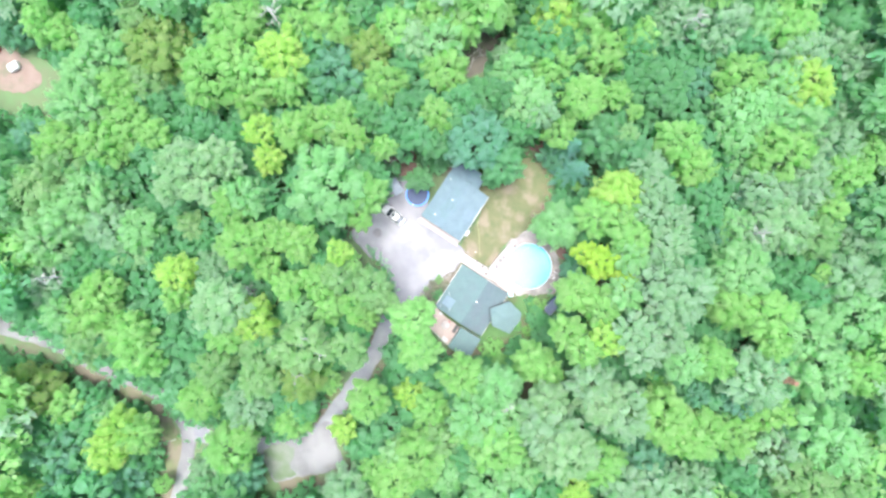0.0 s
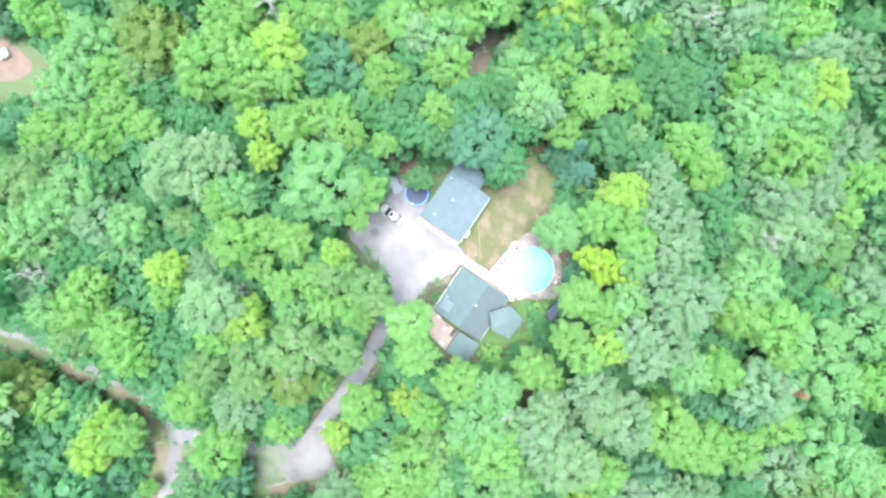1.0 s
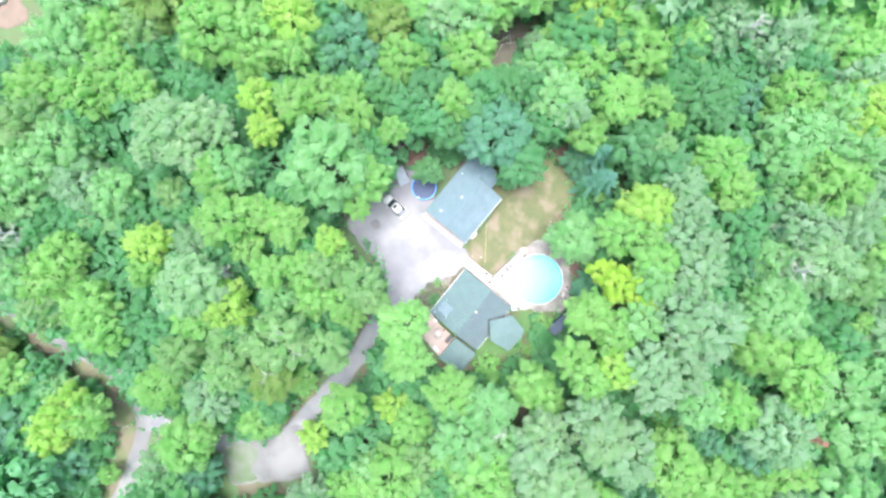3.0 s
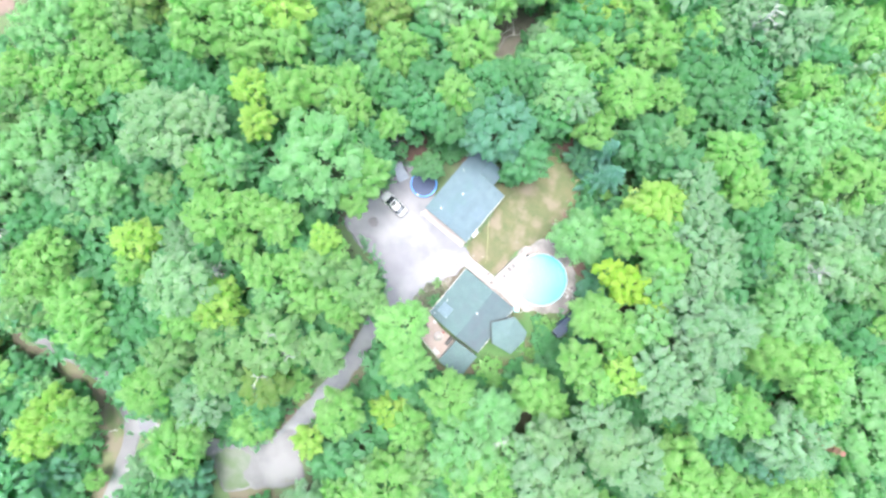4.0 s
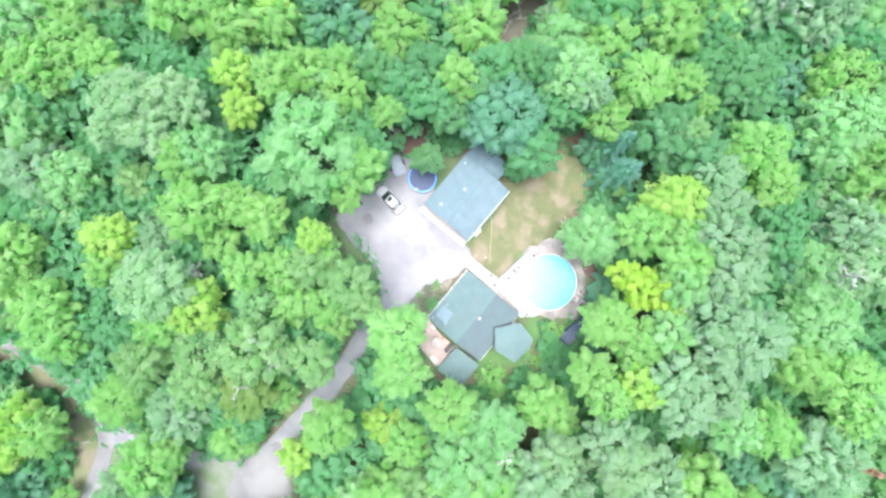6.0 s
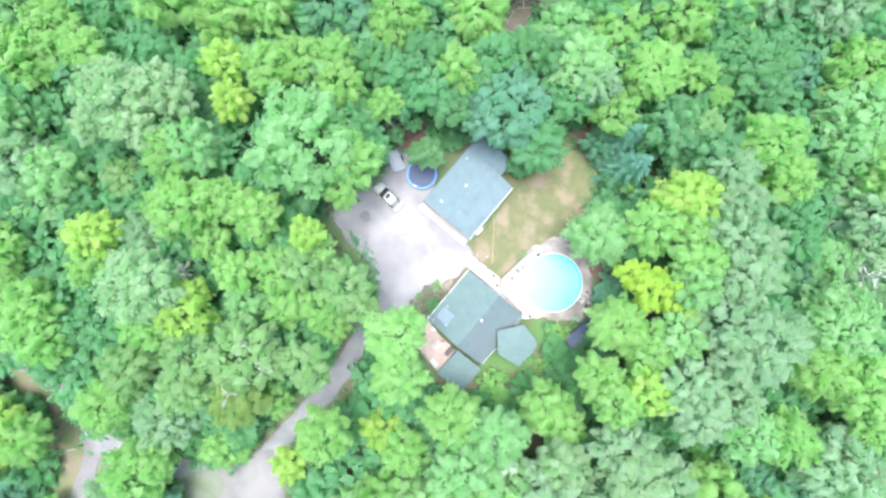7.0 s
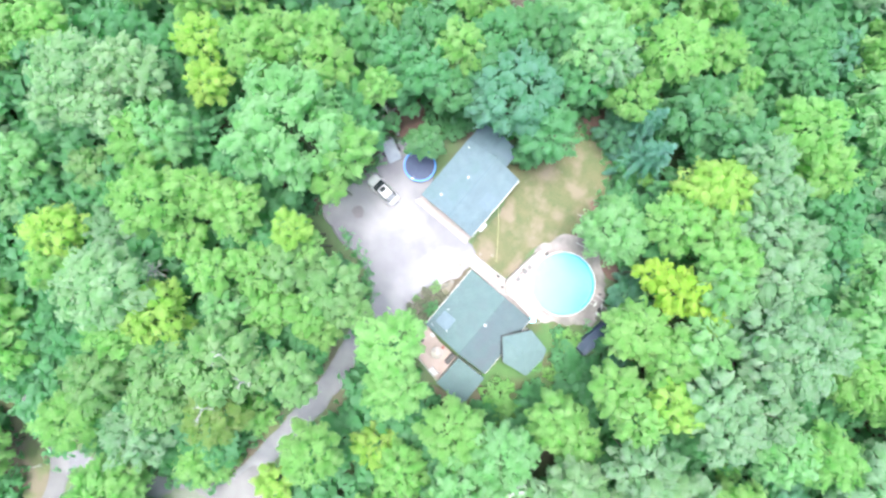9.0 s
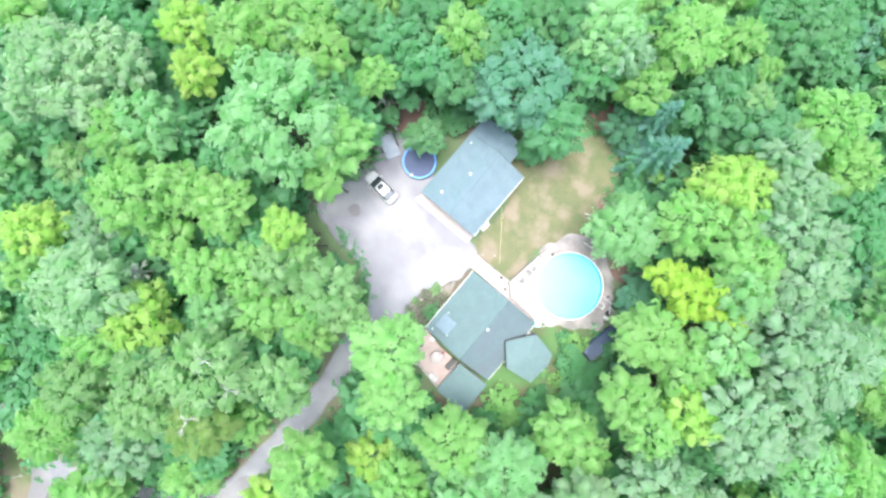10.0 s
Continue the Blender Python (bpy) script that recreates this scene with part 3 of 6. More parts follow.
box(bm, -4.86, 0, EZ - 0.16, 0.07, 8.7, 0.12, bevel=0.015)
part("gutter", bm, TRIM, house, "white metal gutter")
for v0, v1 in ((-4.35, -1.42), (2.84, 4.35)):
    bm = bmesh.new()
    box(bm, 4.84, (v0 + v1) / 2, EZ - 0.16, 0.05, v1 - v0, 0.12, bevel=0.015)
    part("gutter", bm, TRIM, house, "white metal gutter")
for v in (-4.38, 4.38):
    bm = bmesh.new()
    for e in (-4.8, 4.8):
        rod(bm, (RU, v, RZ - 0.09), (e, v, EZ - 0.09), 0.05, 0.05, 4)
    part("fascia", bm, ROOFGREEN, house)
roof_vent(house, 0.65, 0.3, RZ - 0.08, 0.29)
# low square skylight on the slope towards the drive
bm = bmesh.new()
tilt_w = -math.degrees(math.atan2(RZ - EZ, 4.8 + RU))
box(bm, -3.25, -2.45, 3.53, 1.9, 1.8, 0.1, 0, tilt_w, bevel=0.03)
part("skylight", bm, PATCH, house, "pale blue square skylight in the roof")
for u, v in ((-4.2, -3.9), (-3.9, -1.2), (-2.4, -3.3)):
    flashing_pipe(house, u, v, RZ - 0.385 * (RU - u) - 0.05)

# six-sided porch in the roof's notch
porch = thing("screened_porch", "six-sided screened porch with a teal-grey hipped roof", "porch")
ring = [(8.05, -10.3), (11.55, -9.05), (13.72, -11.17), (13.41, -12.55), (11.6, -14.79), (8.55, -13.4)]
mid = (10.9, -11.9)
bm = bmesh.new()
apex, apex_low = bm.verts.new((*mid, 4.45)), bm.verts.new((*mid, 4.3))
rim = [bm.verts.new((x, y, 3.75)) for x, y in ring]
rim_low = [bm.verts.new((x, y, 3.6)) for x, y in ring]
for i in range(6):
    j = (i + 1) % 6
    bm.faces.new((rim[i], rim[j], apex))
    bm.faces.new((rim_low[j], rim_low[i], apex_low))
    bm.faces.new((rim_low[i], rim_low[j], rim[j], rim[i]))
part("roof", bm, ROOFPALE, porch)
for k in (1, 5):
    bm = bmesh.new()
    rod(bm, (*ring[0], 3.76), (*ring[k], 3.76), 0.09, 0.09, 6)
    part("gutter", bm, BLACK, porch, "black gutter between porch and house")
inset = [(mid[0] + (x - mid[0]) * 0.9, mid[1] + (y - mid[1]) * 0.9) for x, y in ring]
bm = bmesh.new()
slab(bm, inset, -0.1, 0.45)
part("floor_base", bm, SIDING, porch)
for x, y in inset:
    bm = bmesh.new()
    box(bm, x, y, 0.45, 0.14, 0.14, 3.25)
    part("post", bm, TRIM, porch)
for (x0, y0), (x1, y1) in zip(inset, inset[1:] + inset[:1]):
    bm = bmesh.new()
    rod(bm, (x0, y0, 1.35), (x1, y1, 1.35), 0.05, 0.05, 4)
    part("rail", bm, TRIM, porch)

# shed-roofed room on the south corner
room = thing("side_room", "small side room with a flat teal-grey shingle roof", "extension")
sq = [(3.2, -13.75), (6.65, -15.85), (4.35, -19.68), (0.85, -17.2)]
bm = bmesh.new()
slab(bm, [(3.76 + (x - 3.76) * 0.92, -16.62 + (y + 16.62) * 0.92) for x, y in sq], -0.1, 2.6)
part("wall", bm, SIDING, room)
bm = bmesh.new()
hts = (2.85, 2.8, 2.6, 2.65)
top = [bm.verts.new((x, y, z)) for (x, y), z in zip(sq, hts)]
low = [bm.verts.new((x, y, z - 0.14)) for (x, y), z in zip(sq, hts)]
bm.faces.new(top)
bm.faces.new(low[::-1])
for i in range(4):
    bm.faces.new((top[i], top[(i + 1) % 4], low[(i + 1) % 4], low[i]))
part("roof", bm, ROOFGREEN, room)
bm = bmesh.new()
for i in (1, 3):
    (x0, y0), (x1, y1) = sq[i], sq[(i + 1) % 4]
    rod(bm, (x0, y0, hts[i] - 0.1), (x1, y1, hts[(i + 1) % 4] - 0.1), 0.045, 0.045, 4)
part("fascia", bm, ROOFGREEN, room)

# patio deck and what stands on it
deck = thing("patio_deck", "pinkish weathered wooden patio deck beside the house", "deck")
edge = [(-1.15, -10.55), (-2.75, -11.85), (-3.1, -13.5), (0.95, -17.3), (3.05, -14.1), (0.6, -12.4)]
bm = bmesh.new()
slab(bm, edge, -0.05, 0.42)
part("base", bm, PINKDECK, deck)
part("planking", planks(bmesh.new(), edge, 0.422, 57), PINKDECK, deck)
for (x0, y0), (x1, y1) in zip(edge[:4], edge[1:4]):
    k = max(1, round(math.hypot(x1 - x0, y1 - y0) / 1.2))
    for i in range(k + 1):
        bm = bmesh.new()
        box(bm, x0 + (x1 - x0) * i / k, y0 + (y1 - y0) * i / k, 0.42, 0.09, 0.09, 0.95)
        part("railing_post", bm, TRIM, deck)
    bm = bmesh.new()
    rod(bm, (x0, y0, 1.37), (x1, y1, 1.37), 0.04, 0.04, 4)
    part("handrail", bm, TRIM, deck)

umbrella = thing("patio_umbrella", "open cream canvas patio umbrella on the deck", "umbrella", pose(0.45, -13.5, 0.45))
bm = bmesh.new()
rings = lathe(bm, [(0.8, 2.06), (0.55, 2.2), (0.27, 2.34), (0.02, 2.42)], 8)
for k in range(8):
    rings[0][k].co.z -= 0.03
part("canopy", bm, CLOTH, umbrella)
bm = bmesh.new()
rod(bm, (0, 0, 0.05), (0, 0, 2.5), 0.022, 0.022, 10)
part("pole", bm, STEEL, umbrella)
bm = bmesh.new()
lathe(bm, [(0.02, 0.1), (0.24, 0.08), (0.26, 0.0), (0.02, 0.0)], 20)
part("base", bm, BLACK, umbrella)
for k in range(8):
    a = math.tau * k / 8
    bm = bmesh.new()
    rod(bm, (0, 0, 2.38), (0.78 * math.cos(a), 0.78 * math.sin(a), 2.02), 0.009, 0.007, 5)
    part("rib", bm, STEEL, umbrella)


def patio_chair(x, y, z, turn):
    c = thing("patio_chair", "dark grey patio armchair standing on the deck", "chair", pose(x, y, z, 0, 0, turn), "chairs on the deck")
    bm = bmesh.new()
    box(bm, 0, 0, 0.38, 0.62, 0.58, 0.1, bevel=0.04)
    part("seat", bm, BLACK, c)
    bm = bmesh.new()
    box(bm, 0, 0.29, 0.42, 0.62, 0.1, 0.55, bevel=0.04)
    part("backrest", bm, BLACK, c)
    for s in (-1, 1):
        bm = bmesh.new()
        box(bm, s * 0.33, 0.0, 0.6, 0.07, 0.58, 0.05, bevel=0.015)
        part("armrest", bm, BLACK, c)
        for f in (-0.25, 0.27):
            bm = bmesh.new()
            rod(bm, (s * 0.31, f, 0), (s * 0.31, f, 0.62 if f < 0 else 0.5), 0.025, 0.025, 6)
            part("leg", bm, BLACK, c)
    return c


seat = patio_chair(-1.8, -12.45, 0.455, 40)
copy_thing(seat, pose(-2.2, -13.5, 0.455, 0, 0, 95))
grill = thing("covered_grill", "gas grill under a black cover beside the house wall", "grill", pose(2.2, -14.3, 0.455, 0, 0, 55))
bm = bmesh.new()
box(bm, 0, 0, 0, 1.5, 0.62, 0.85, bevel=0.05)
box(bm, 0, 0.02, 0.8, 0.9, 0.58, 0.35, bevel=0.1)
part("cover", bm, BLACK, grill)
bench = thing("slatted_bench", "white slatted garden bench on the patio deck", "bench", pose(0.3, -16.2, 0.455, 0, 0, -40))
for k in range(5):
    bm = bmesh.new()
    box(bm, 0, -0.3 + k * 0.13, 0.4, 1.15, 0.09, 0.03, bevel=0.008)
    part("seat_slat", bm, PLASTIC, bench)
for k in range(3):
    bm = bmesh.new()
    box(bm, 0, 0.33, 0.5 + k * 0.15, 1.15, 0.03, 0.09, bevel=0.008)
    part("back_slat", bm, PLASTIC, bench)
for sx in (-0.5, 0.5):
    for sy in (-0.28, 0.3):
        bm = bmesh.new()
        box(bm, sx, sy, 0, 0.06, 0.06, 0.4 if sy < 0 else 0.9)
        part("leg", bm, PLASTIC, bench)
planter = thing("planter_box", "long white planter box at the deck's corner", "planter", pose(-1.85, -10.75, 0.0, 0, 0, 36))
bm = bmesh.new()
box(bm, 0, 0, 0, 1.9, 0.5, 0.55, bevel=0.03)
part("trough", bm, PLASTIC, planter)
bm = bmesh.new()
box(bm, 0, 0, 0.53, 1.74, 0.36, 0.05, bevel=0.02)
part("soil", bm, SOIL, planter, "dark potting soil")
for name, x, y, mat_, lab in (("cooler", -0.35, -11.6, PLASTIC, "small white cooler box on the patio deck"), ("toy_bucket", 1.15, -13.05, REDPLASTIC, "small red plastic bucket on the deck")):
    bm = bmesh.new()
    if name == "cooler":
        box(bm, x, y, 0.455, 0.55, 0.4, 0.38, -30, bevel=0.04)
    else:
        rings = lathe(bm, [(0.02, 0.46), (0.13, 0.457), (0.18, 0.75), (0.2, 0.75), (0.19, 0.72), (0.02, 0.7)], 16, (x, y))
    tagged(part(name, bm, mat_), lab, name.replace("_", " "))

# boardwalk between house and lawn, and the pool deck
walkway = thing("boardwalk", "bleached wooden boardwalk along the house", "boardwalk")
edge = [(3.35, -0.45), (8.2, -3.45), (8.6, -5.2), (12.2, -8.0), (11.6, -8.55), (7.6, -5.3), (3.0, -2.15)]
bm = bmesh.new()
slab(bm, edge, -0.05, 0.26)
part("base", bm, DECKING, walkway)
part("planking", planks(bmesh.new(), edge, 0.262, 57), DECKING, walkway)
POOL = Vector((15.35, -3.1, 0))
pool_deck = thing("pool_deck", "bleached raised wooden deck against the pool", "deck")
edge = [(8.1, -3.6), (9.7, -1.65), (11.3, 0.2), (12.7, 1.0)]
edge += [(POOL.x + 4.17 * math.cos(radians(a)), POOL.y + 4.17 * math.sin(radians(a))) for a in range(122, 242, 8)]
edge += [(12.1, -8.0), (8.5, -5.25)]
bm = bmesh.new()
slab(bm, edge, -0.05, 1.08)
bmesh.ops.triangulate(bm, faces=[f for f in bm.faces if len(f.verts) > 4])
part("base", bm, DECKING, pool_deck)
part("planking", planks(bmesh.new(), edge, 1.083, -33), DECKING, pool_deck)
for (x0, y0), (x1, y1) in (((8.1, -3.6), (9.7, -1.65)), ((9.7, -1.65), (11.3, 0.2)), ((11.3, 0.2), (12.7, 1.0))):
    for i in range(3):
        bm = bmesh.new()
        box(bm, x0 + (x1 - x0) * i / 2, y0 + (y1 - y0) * i / 2, 1.08, 0.09, 0.09, 1.0)
        part("railing_post", bm, GREYWOOD, pool_deck)
    bm = bmesh.new()
    rod(bm, (x0, y0, 2.08), (x1, y1, 2.08), 0.045, 0.045, 4)
    part("handrail", bm, TRIM, pool_deck)
fence = thing("walkway_railing", "white railing with weathered posts along the boardwalk", "railing")
for i in range(6):
    t = i / 5
    bm = bmesh.new()
    box(bm, 3.6 + 4.5 * t, -0.7 - 2.8 * t, 0.29, 0.09, 0.09, 0.95)
    part("post", bm, GREYWOOD, fence)
bm = bmesh.new()
rod(bm, (3.6, -0.7, 1.24), (8.1, -3.5, 1.24), 0.04, 0.04, 4)
part("handrail", bm, TRIM, fence)
for n_, x, y, s_, lab in (("deck_chair", 10.35, -2.1, 0.6, "grey sling deck chair on the pool deck"), ("deck_chair", 10.85, -1.5, 0.6, "grey sling deck chair on the pool deck"), ("deck_chair", 9.6, -3.2, 0.6, "grey sling deck chair on the pool deck")):
    c = thing(n_, lab, "chair", pose(x, y, 1.115, 0, 0, 140), "chairs on the pool deck")
    bm = bmesh.new()
    box(bm, 0, 0, 0.36, 0.5, 0.5, 0.05, bevel=0.02)
    part("seat", bm, DARKCLOTH, c)
    bm = bmesh.new()
    box(bm, 0, 0.25, 0.4, 0.5, 0.05, 0.5, bevel=0.02)
    part("backrest", bm, DARKCLOTH, c)
    for sx in (-0.2, 0.2):
        for sy in (-0.2, 0.2):
            bm = bmesh.new()
            rod(bm, (sx, sy, 0), (sx, sy, 0.38), 0.02, 0.02, 6)
            part("leg", bm, PLASTIC, c)

# swimming pool
pool = thing("swimming_pool", "round above-ground swimming pool with a white rim and clear blue water", "pool", pose(POOL.x, POOL.y, 0))
bm = bmesh.new()
lathe(bm, [(4.1, -0.05), (4.1, 1.3), (4.04, 1.3), (4.04, -0.05)], 72)
part("wall", bm, PLASTIC, pool)
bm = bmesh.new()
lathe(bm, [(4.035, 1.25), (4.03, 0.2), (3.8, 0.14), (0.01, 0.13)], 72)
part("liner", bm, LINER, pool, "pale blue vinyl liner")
bm = bmesh.new()
lathe(bm, [(4.02, 1.29), (4.03, 1.32), (4.11, 1.32), (4.12, 1.28), (4.1, 1.27), (4.02, 1.29)], 72)
part("top_rail", bm, TRIM, pool, "white rounded top rail")
for k in range(18):
    a = math.tau * k / 18
    bm = bmesh.new()
    box(bm, 4.14 * math.cos(a), 4.14 * math.sin(a), -0.05, 0.06, 0.16, 1.33, math.degrees(a), bevel=0.015)
    part("upright", bm, TRIM, pool)
bm = bmesh.new()
bmesh.ops.create_circle(bm, cap_ends=True, segments=72, radius=4.025, matrix=Matrix.Translation((0, 0, 1.12)))
water = part("water", bm, water_mat, pool, "clear still pool water")
water.visible_shadow = False

steps = thing("pool_steps", "aqua plastic pool steps at the deck's end", "steps", pose(12.1, -7.9, 0, 0, 0, 20))
for k in range(3):
    bm = bmesh.new()
    box(bm, 0, -0.28 * k, 0, 0.75, 0.3, 1.0 - 0.3 * k, bevel=0.03)
    part("tread", bm, TEAL, steps)
hose = thing("garden_hose", "thin white garden hose curled on the grass", "hose")
bm = bmesh.new()
line = [(12.6 + 1.1 * math.cos(a), -7.6 + 1.0 * math.sin(a), 0.1) for a in np.linspace(-2.2, 0.3, 14)]
for p, q in zip(line, line[1:]):
    rod(bm, p, q, 0.035, 0.035, 6)
part("tube", bm, PLASTIC, hose)
pump = thing("pool_pump", "black pool pump and sand filter with a white pipe", "pump", pose(20.7, -5.9, 0.0, 0, 0, -30))
bm = bmesh.new()
lathe(bm, [(0.02, 0.95), (0.2, 0.9), (0.3, 0.7), (0.3, 0.15), (0.25, 0.03), (0.02, 0.03)], 20)
part("filter_tank", bm, BLACK, pump)
bm = bmesh.new()
box(bm, 0.1, -0.6, 0.02, 0.6, 0.35, 0.4, bevel=0.06)
part("motor", bm, STEEL, pump)
bm = bmesh.new()
rod(bm, (-0.5, 0.7, 0.9), (0.9, 0.55, 0.5), 0.05, 0.05, 8)
rod(bm, (0.0, 0.0, 0.95), (-0.5, 0.7, 0.9), 0.05, 0.05, 8)
part("pipe", bm, PLASTIC, pump, "white plastic pipe")
bm = bmesh.new()
box(bm, 0.35, -0.1, 0.0, 0.9, 1.5, 0.06, bevel=0.01)
part("base_slab", bm, ROCK, pump)

stack = thing("covered_stack", "long stack under a dark navy tarp at the forest edge", "tarp stack", pose(20.4, -9.5, 0, 0, 0, 47))
bm = bmesh.new()
box(bm, 0, 0, -0.02, 5.3, 1.8, 0.85, bevel=0.12)
bmesh.ops.subdivide_edges(bm, edges=bm.edges[:], cuts=2)
for v in bm.verts:
    v.co += Vector((0, 0, 0.09 * noise.noise(v.co * 1.3))) if v.co.z > 0.2 else Vector((v.co.x * 0.02, v.co.y * 0.08, 0))
part("tarp", bm, NAVY, stack)


# ---- car ----
def loft(bm, stations):
    """Skins rings of equal count."""
    rings = [[bm.verts.new(p) for p in s] for s in stations]
    n = len(rings[0])
    for a, b in zip(rings, rings[1:]):
        for i in range(n - 1):
            bm.faces.new((a[i], a[i + 1], b[i + 1], b[i]))
    return rings


def car_at(m):
    c = thing("car", "white sedan with a dark windscreen and sunroof on the gravel", "car", m)
    bm = bmesh.new()
    st = []
    for x, w, zt in ((2.32, 0.55, 0.62), (2.28, 0.72, 0.7), (2.0, 0.84, 0.78), (1.3, 0.9, 0.9), (0.9, 0.91, 0.94), (0, 0.92, 0.95), (-1.2, 0.92, 0.97), (-1.7, 0.9, 0.97), (-2.2, 0.82, 0.93), (-2.36, 0.7, 0.85), (-2.4, 0.6, 0.7)):
        st.append([(x, -w, 0.25), (x, -w * 1.0, zt - 0.22), (x, -w * 0.95, zt - 0.06), (x, -w * 0.6, zt + 0.02), (x, 0, zt + 0.05), (x, w * 0.6, zt + 0.02), (x, w * 0.95, zt - 0.06), (x, w, zt - 0.22), (x, w, 0.25)])
    rings = loft(bm, st)
    bm.faces.new(rings[0])
    bm.faces.new(rings[-1][::-1])
    body = part("body", bm, CARPAINT, c)
    for p in body.data.polygons:
        p.use_smooth = True
    bm = bmesh.new()
    st = []
    for x, w, z in ((1.15, 0.74, 0.97), (0.35, 0.62, 1.38), (-0.2, 0.62, 1.45), (-0.9, 0.6, 1.43), (-1.25, 0.58, 1.36), (-1.85, 0.68, 1.0)):
        st.append([(x, -0.8 if z > 1.2 else -w, 0.93), (x, -w, z - 0.05), (x, -w * 0.6, z), (x, w * 0.6, z), (x, w, z - 0.05), (x, 0.8 if z > 1.2 else w, 0.93)])
    rings = loft(bm, st)
    bm.faces.new(rings[0])
    bm.faces.new(rings[-1][::-1])
    part("window_glass", bm, GLASS, c, "dark tinted windows and windscreen")
    bm = bmesh.new()
    loft(bm, [[(x, -w, z - 0.03), (x, -w * 0.6, z + 0.02), (x, w * 0.6, z + 0.02), (x, w, z - 0.03)] for x, w, z in ((0.38, 0.6, 1.385), (-0.2, 0.64, 1.45), (-0.9, 0.62, 1.43), (-1.2, 0.6, 1.38))])
    part("roof_panel", bm, CARPAINT, c)
    bm = bmesh.new()
    box(bm, -0.05, 0, 1.475, 0.55, 0.74, 0.035, bevel=0.006)
    part("sunroof", bm, GLASS, c, "dark glass sunroof")
    bm = bmesh.new()
    loft(bm, [[(x, -w, z), (x, w, z)] for x, w, z in ((-1.27, 0.52, 1.375), (-1.8, 0.6, 1.05))])
    part("rear_window", bm, REARGLASS, c, "rear window with a pale sky reflection painted into its colour")
    for s in (-1, 1):
        bm = bmesh.new()
        box(bm, 0.85, s * 1.0, 0.95, 0.18, 0.2, 0.13, bevel=0.04)
        part("mirror", bm, CARPAINT, c)
        bm = bmesh.new()
        box(bm, 2.12, s * 0.62, 0.6, 0.3, 0.34, 0.14, -s * 18, bevel=0.04)
        part("headlight", bm, GREYDECK, c, "clear headlight")
        bm = bmesh.new()
        box(bm, -2.3, s * 0.62, 0.66, 0.16, 0.34, 0.15, s * 12, bevel=0.04)
        part("tail_light", bm, REDPLASTIC, c, "red tail light")
        for x in (1.42, -1.42):
            bm = bmesh.new()
            rod(bm, (x, s * 0.72, 0.32), (x, s * 0.94, 0.32), 0.32, 0.32, 24)
            wheel = part("wheel", bm, RUBBER, c, "black tyre")
            bm = bmesh.new()
            rod(bm, (x, s * 0.9, 0.32), (x, s * 0.955, 0.32), 0.2, 0.2, 20)
            part("rim", bm, STEEL, wheel, "alloy rim")
    return c


car_at(pose(-8.9, 6.1, 0.06, 0, 0, 142) @ Matrix.Diagonal((0.98, 1.0, 1.0, 1)))

# trampoline
tramp = thing("trampoline", "round trampoline with a bright blue edge pad", "trampoline", pose(-4.6, 9.75, 0))
bm = bmesh.new()
lathe(bm, [(1.88, 0.9), (1.91, 0.95), (2.05, 0.95), (2.1, 0.89), (2.05, 0.87), (1.88, 0.9)], 56)
part("edge_pad", bm, BLUEPAD, tramp, "bright blue vinyl edge pad")
bm = bmesh.new()
lathe(bm, [(1.9, 0.885), (0.9, 0.87), (0.01, 0.865)], 56)
part("jumping_mat", bm, NETTING, tramp, "black woven jumping mat")
for k in range(6):
    a = math.tau * k / 6
    bm = bmesh.new()
    x, y = 2.0 * math.cos(a), 2.0 * math.sin(a)
    rod(bm, (x, y, -0.02), (x, y, 0.88), 0.03, 0.03, 8)
    part("leg", bm, STEEL, tramp)
bm = bmesh.new()
box(bm, -0.75, -1.75, 0.95, 0.32, 0.22, 0.1, 30, bevel=0.03)
tagged(part("folded_cloth", bm, PLASTIC), "small folded white cloth on the trampoline's edge", "cloth").matrix_basis = pose(-4.6, 9.75, 0)

# utility trailer
trailer = thing("utility_trailer", "flat grey utility trailer parked at the yard's edge", "trailer", pose(-8.5, 11.2, 0, 0, 0, -58))
bm = bmesh.new()
box(bm, 0, 0, 0.5, 2.9, 1.7, 0.08, bevel=0.015)
part("bed", bm, GREYDECK, trailer)
for s in (-1, 1):
    bm = bmesh.new()
    box(bm, 0, s * 0.87, 0.5, 2.9, 0.05, 0.32, bevel=0.01)
    part("side_rail", bm, GREYDECK, trailer)
    bm = bmesh.new()
    rod(bm, (0, s * 0.9, 0.3), (0, s * 1.08, 0.3), 0.3, 0.3, 20)
    wheel = part("wheel", bm, RUBBER, trailer, "black tyre")
    bm = bmesh.new()
    rod(bm, (0, s * 1.0, 0.3), (0, s * 1.09, 0.3), 0.16, 0.16, 16)
    part("rim", bm, STEEL, wheel)
bm = bmesh.new()
rod(bm, (-1.4, -0.6, 0.46), (-2.4, 0, 0.46), 0.04, 0.04, 6)
rod(bm, (-1.4, 0.6, 0.46), (-2.4, 0, 0.46), 0.04, 0.04, 6)
rod(bm, (-2.35, 0, 0.0), (-2.35, 0, 0.5), 0.03, 0.03, 6)
part("drawbar", bm, BLACK, trailer)
bm = bmesh.new()
rod(bm, (-8.15, 12.9, 0.0), (-8.0, 12.6, 2.1), 0.05, 0.05, 8)
rod(bm, (-8.0, 12.6, 2.1), (-7.2, 11.1, 2.15), 0.06, 0.06, 8)
tagged(part("gate_bar", bm, BLACK), "dark wooden bar gate beside the yard", "gate")

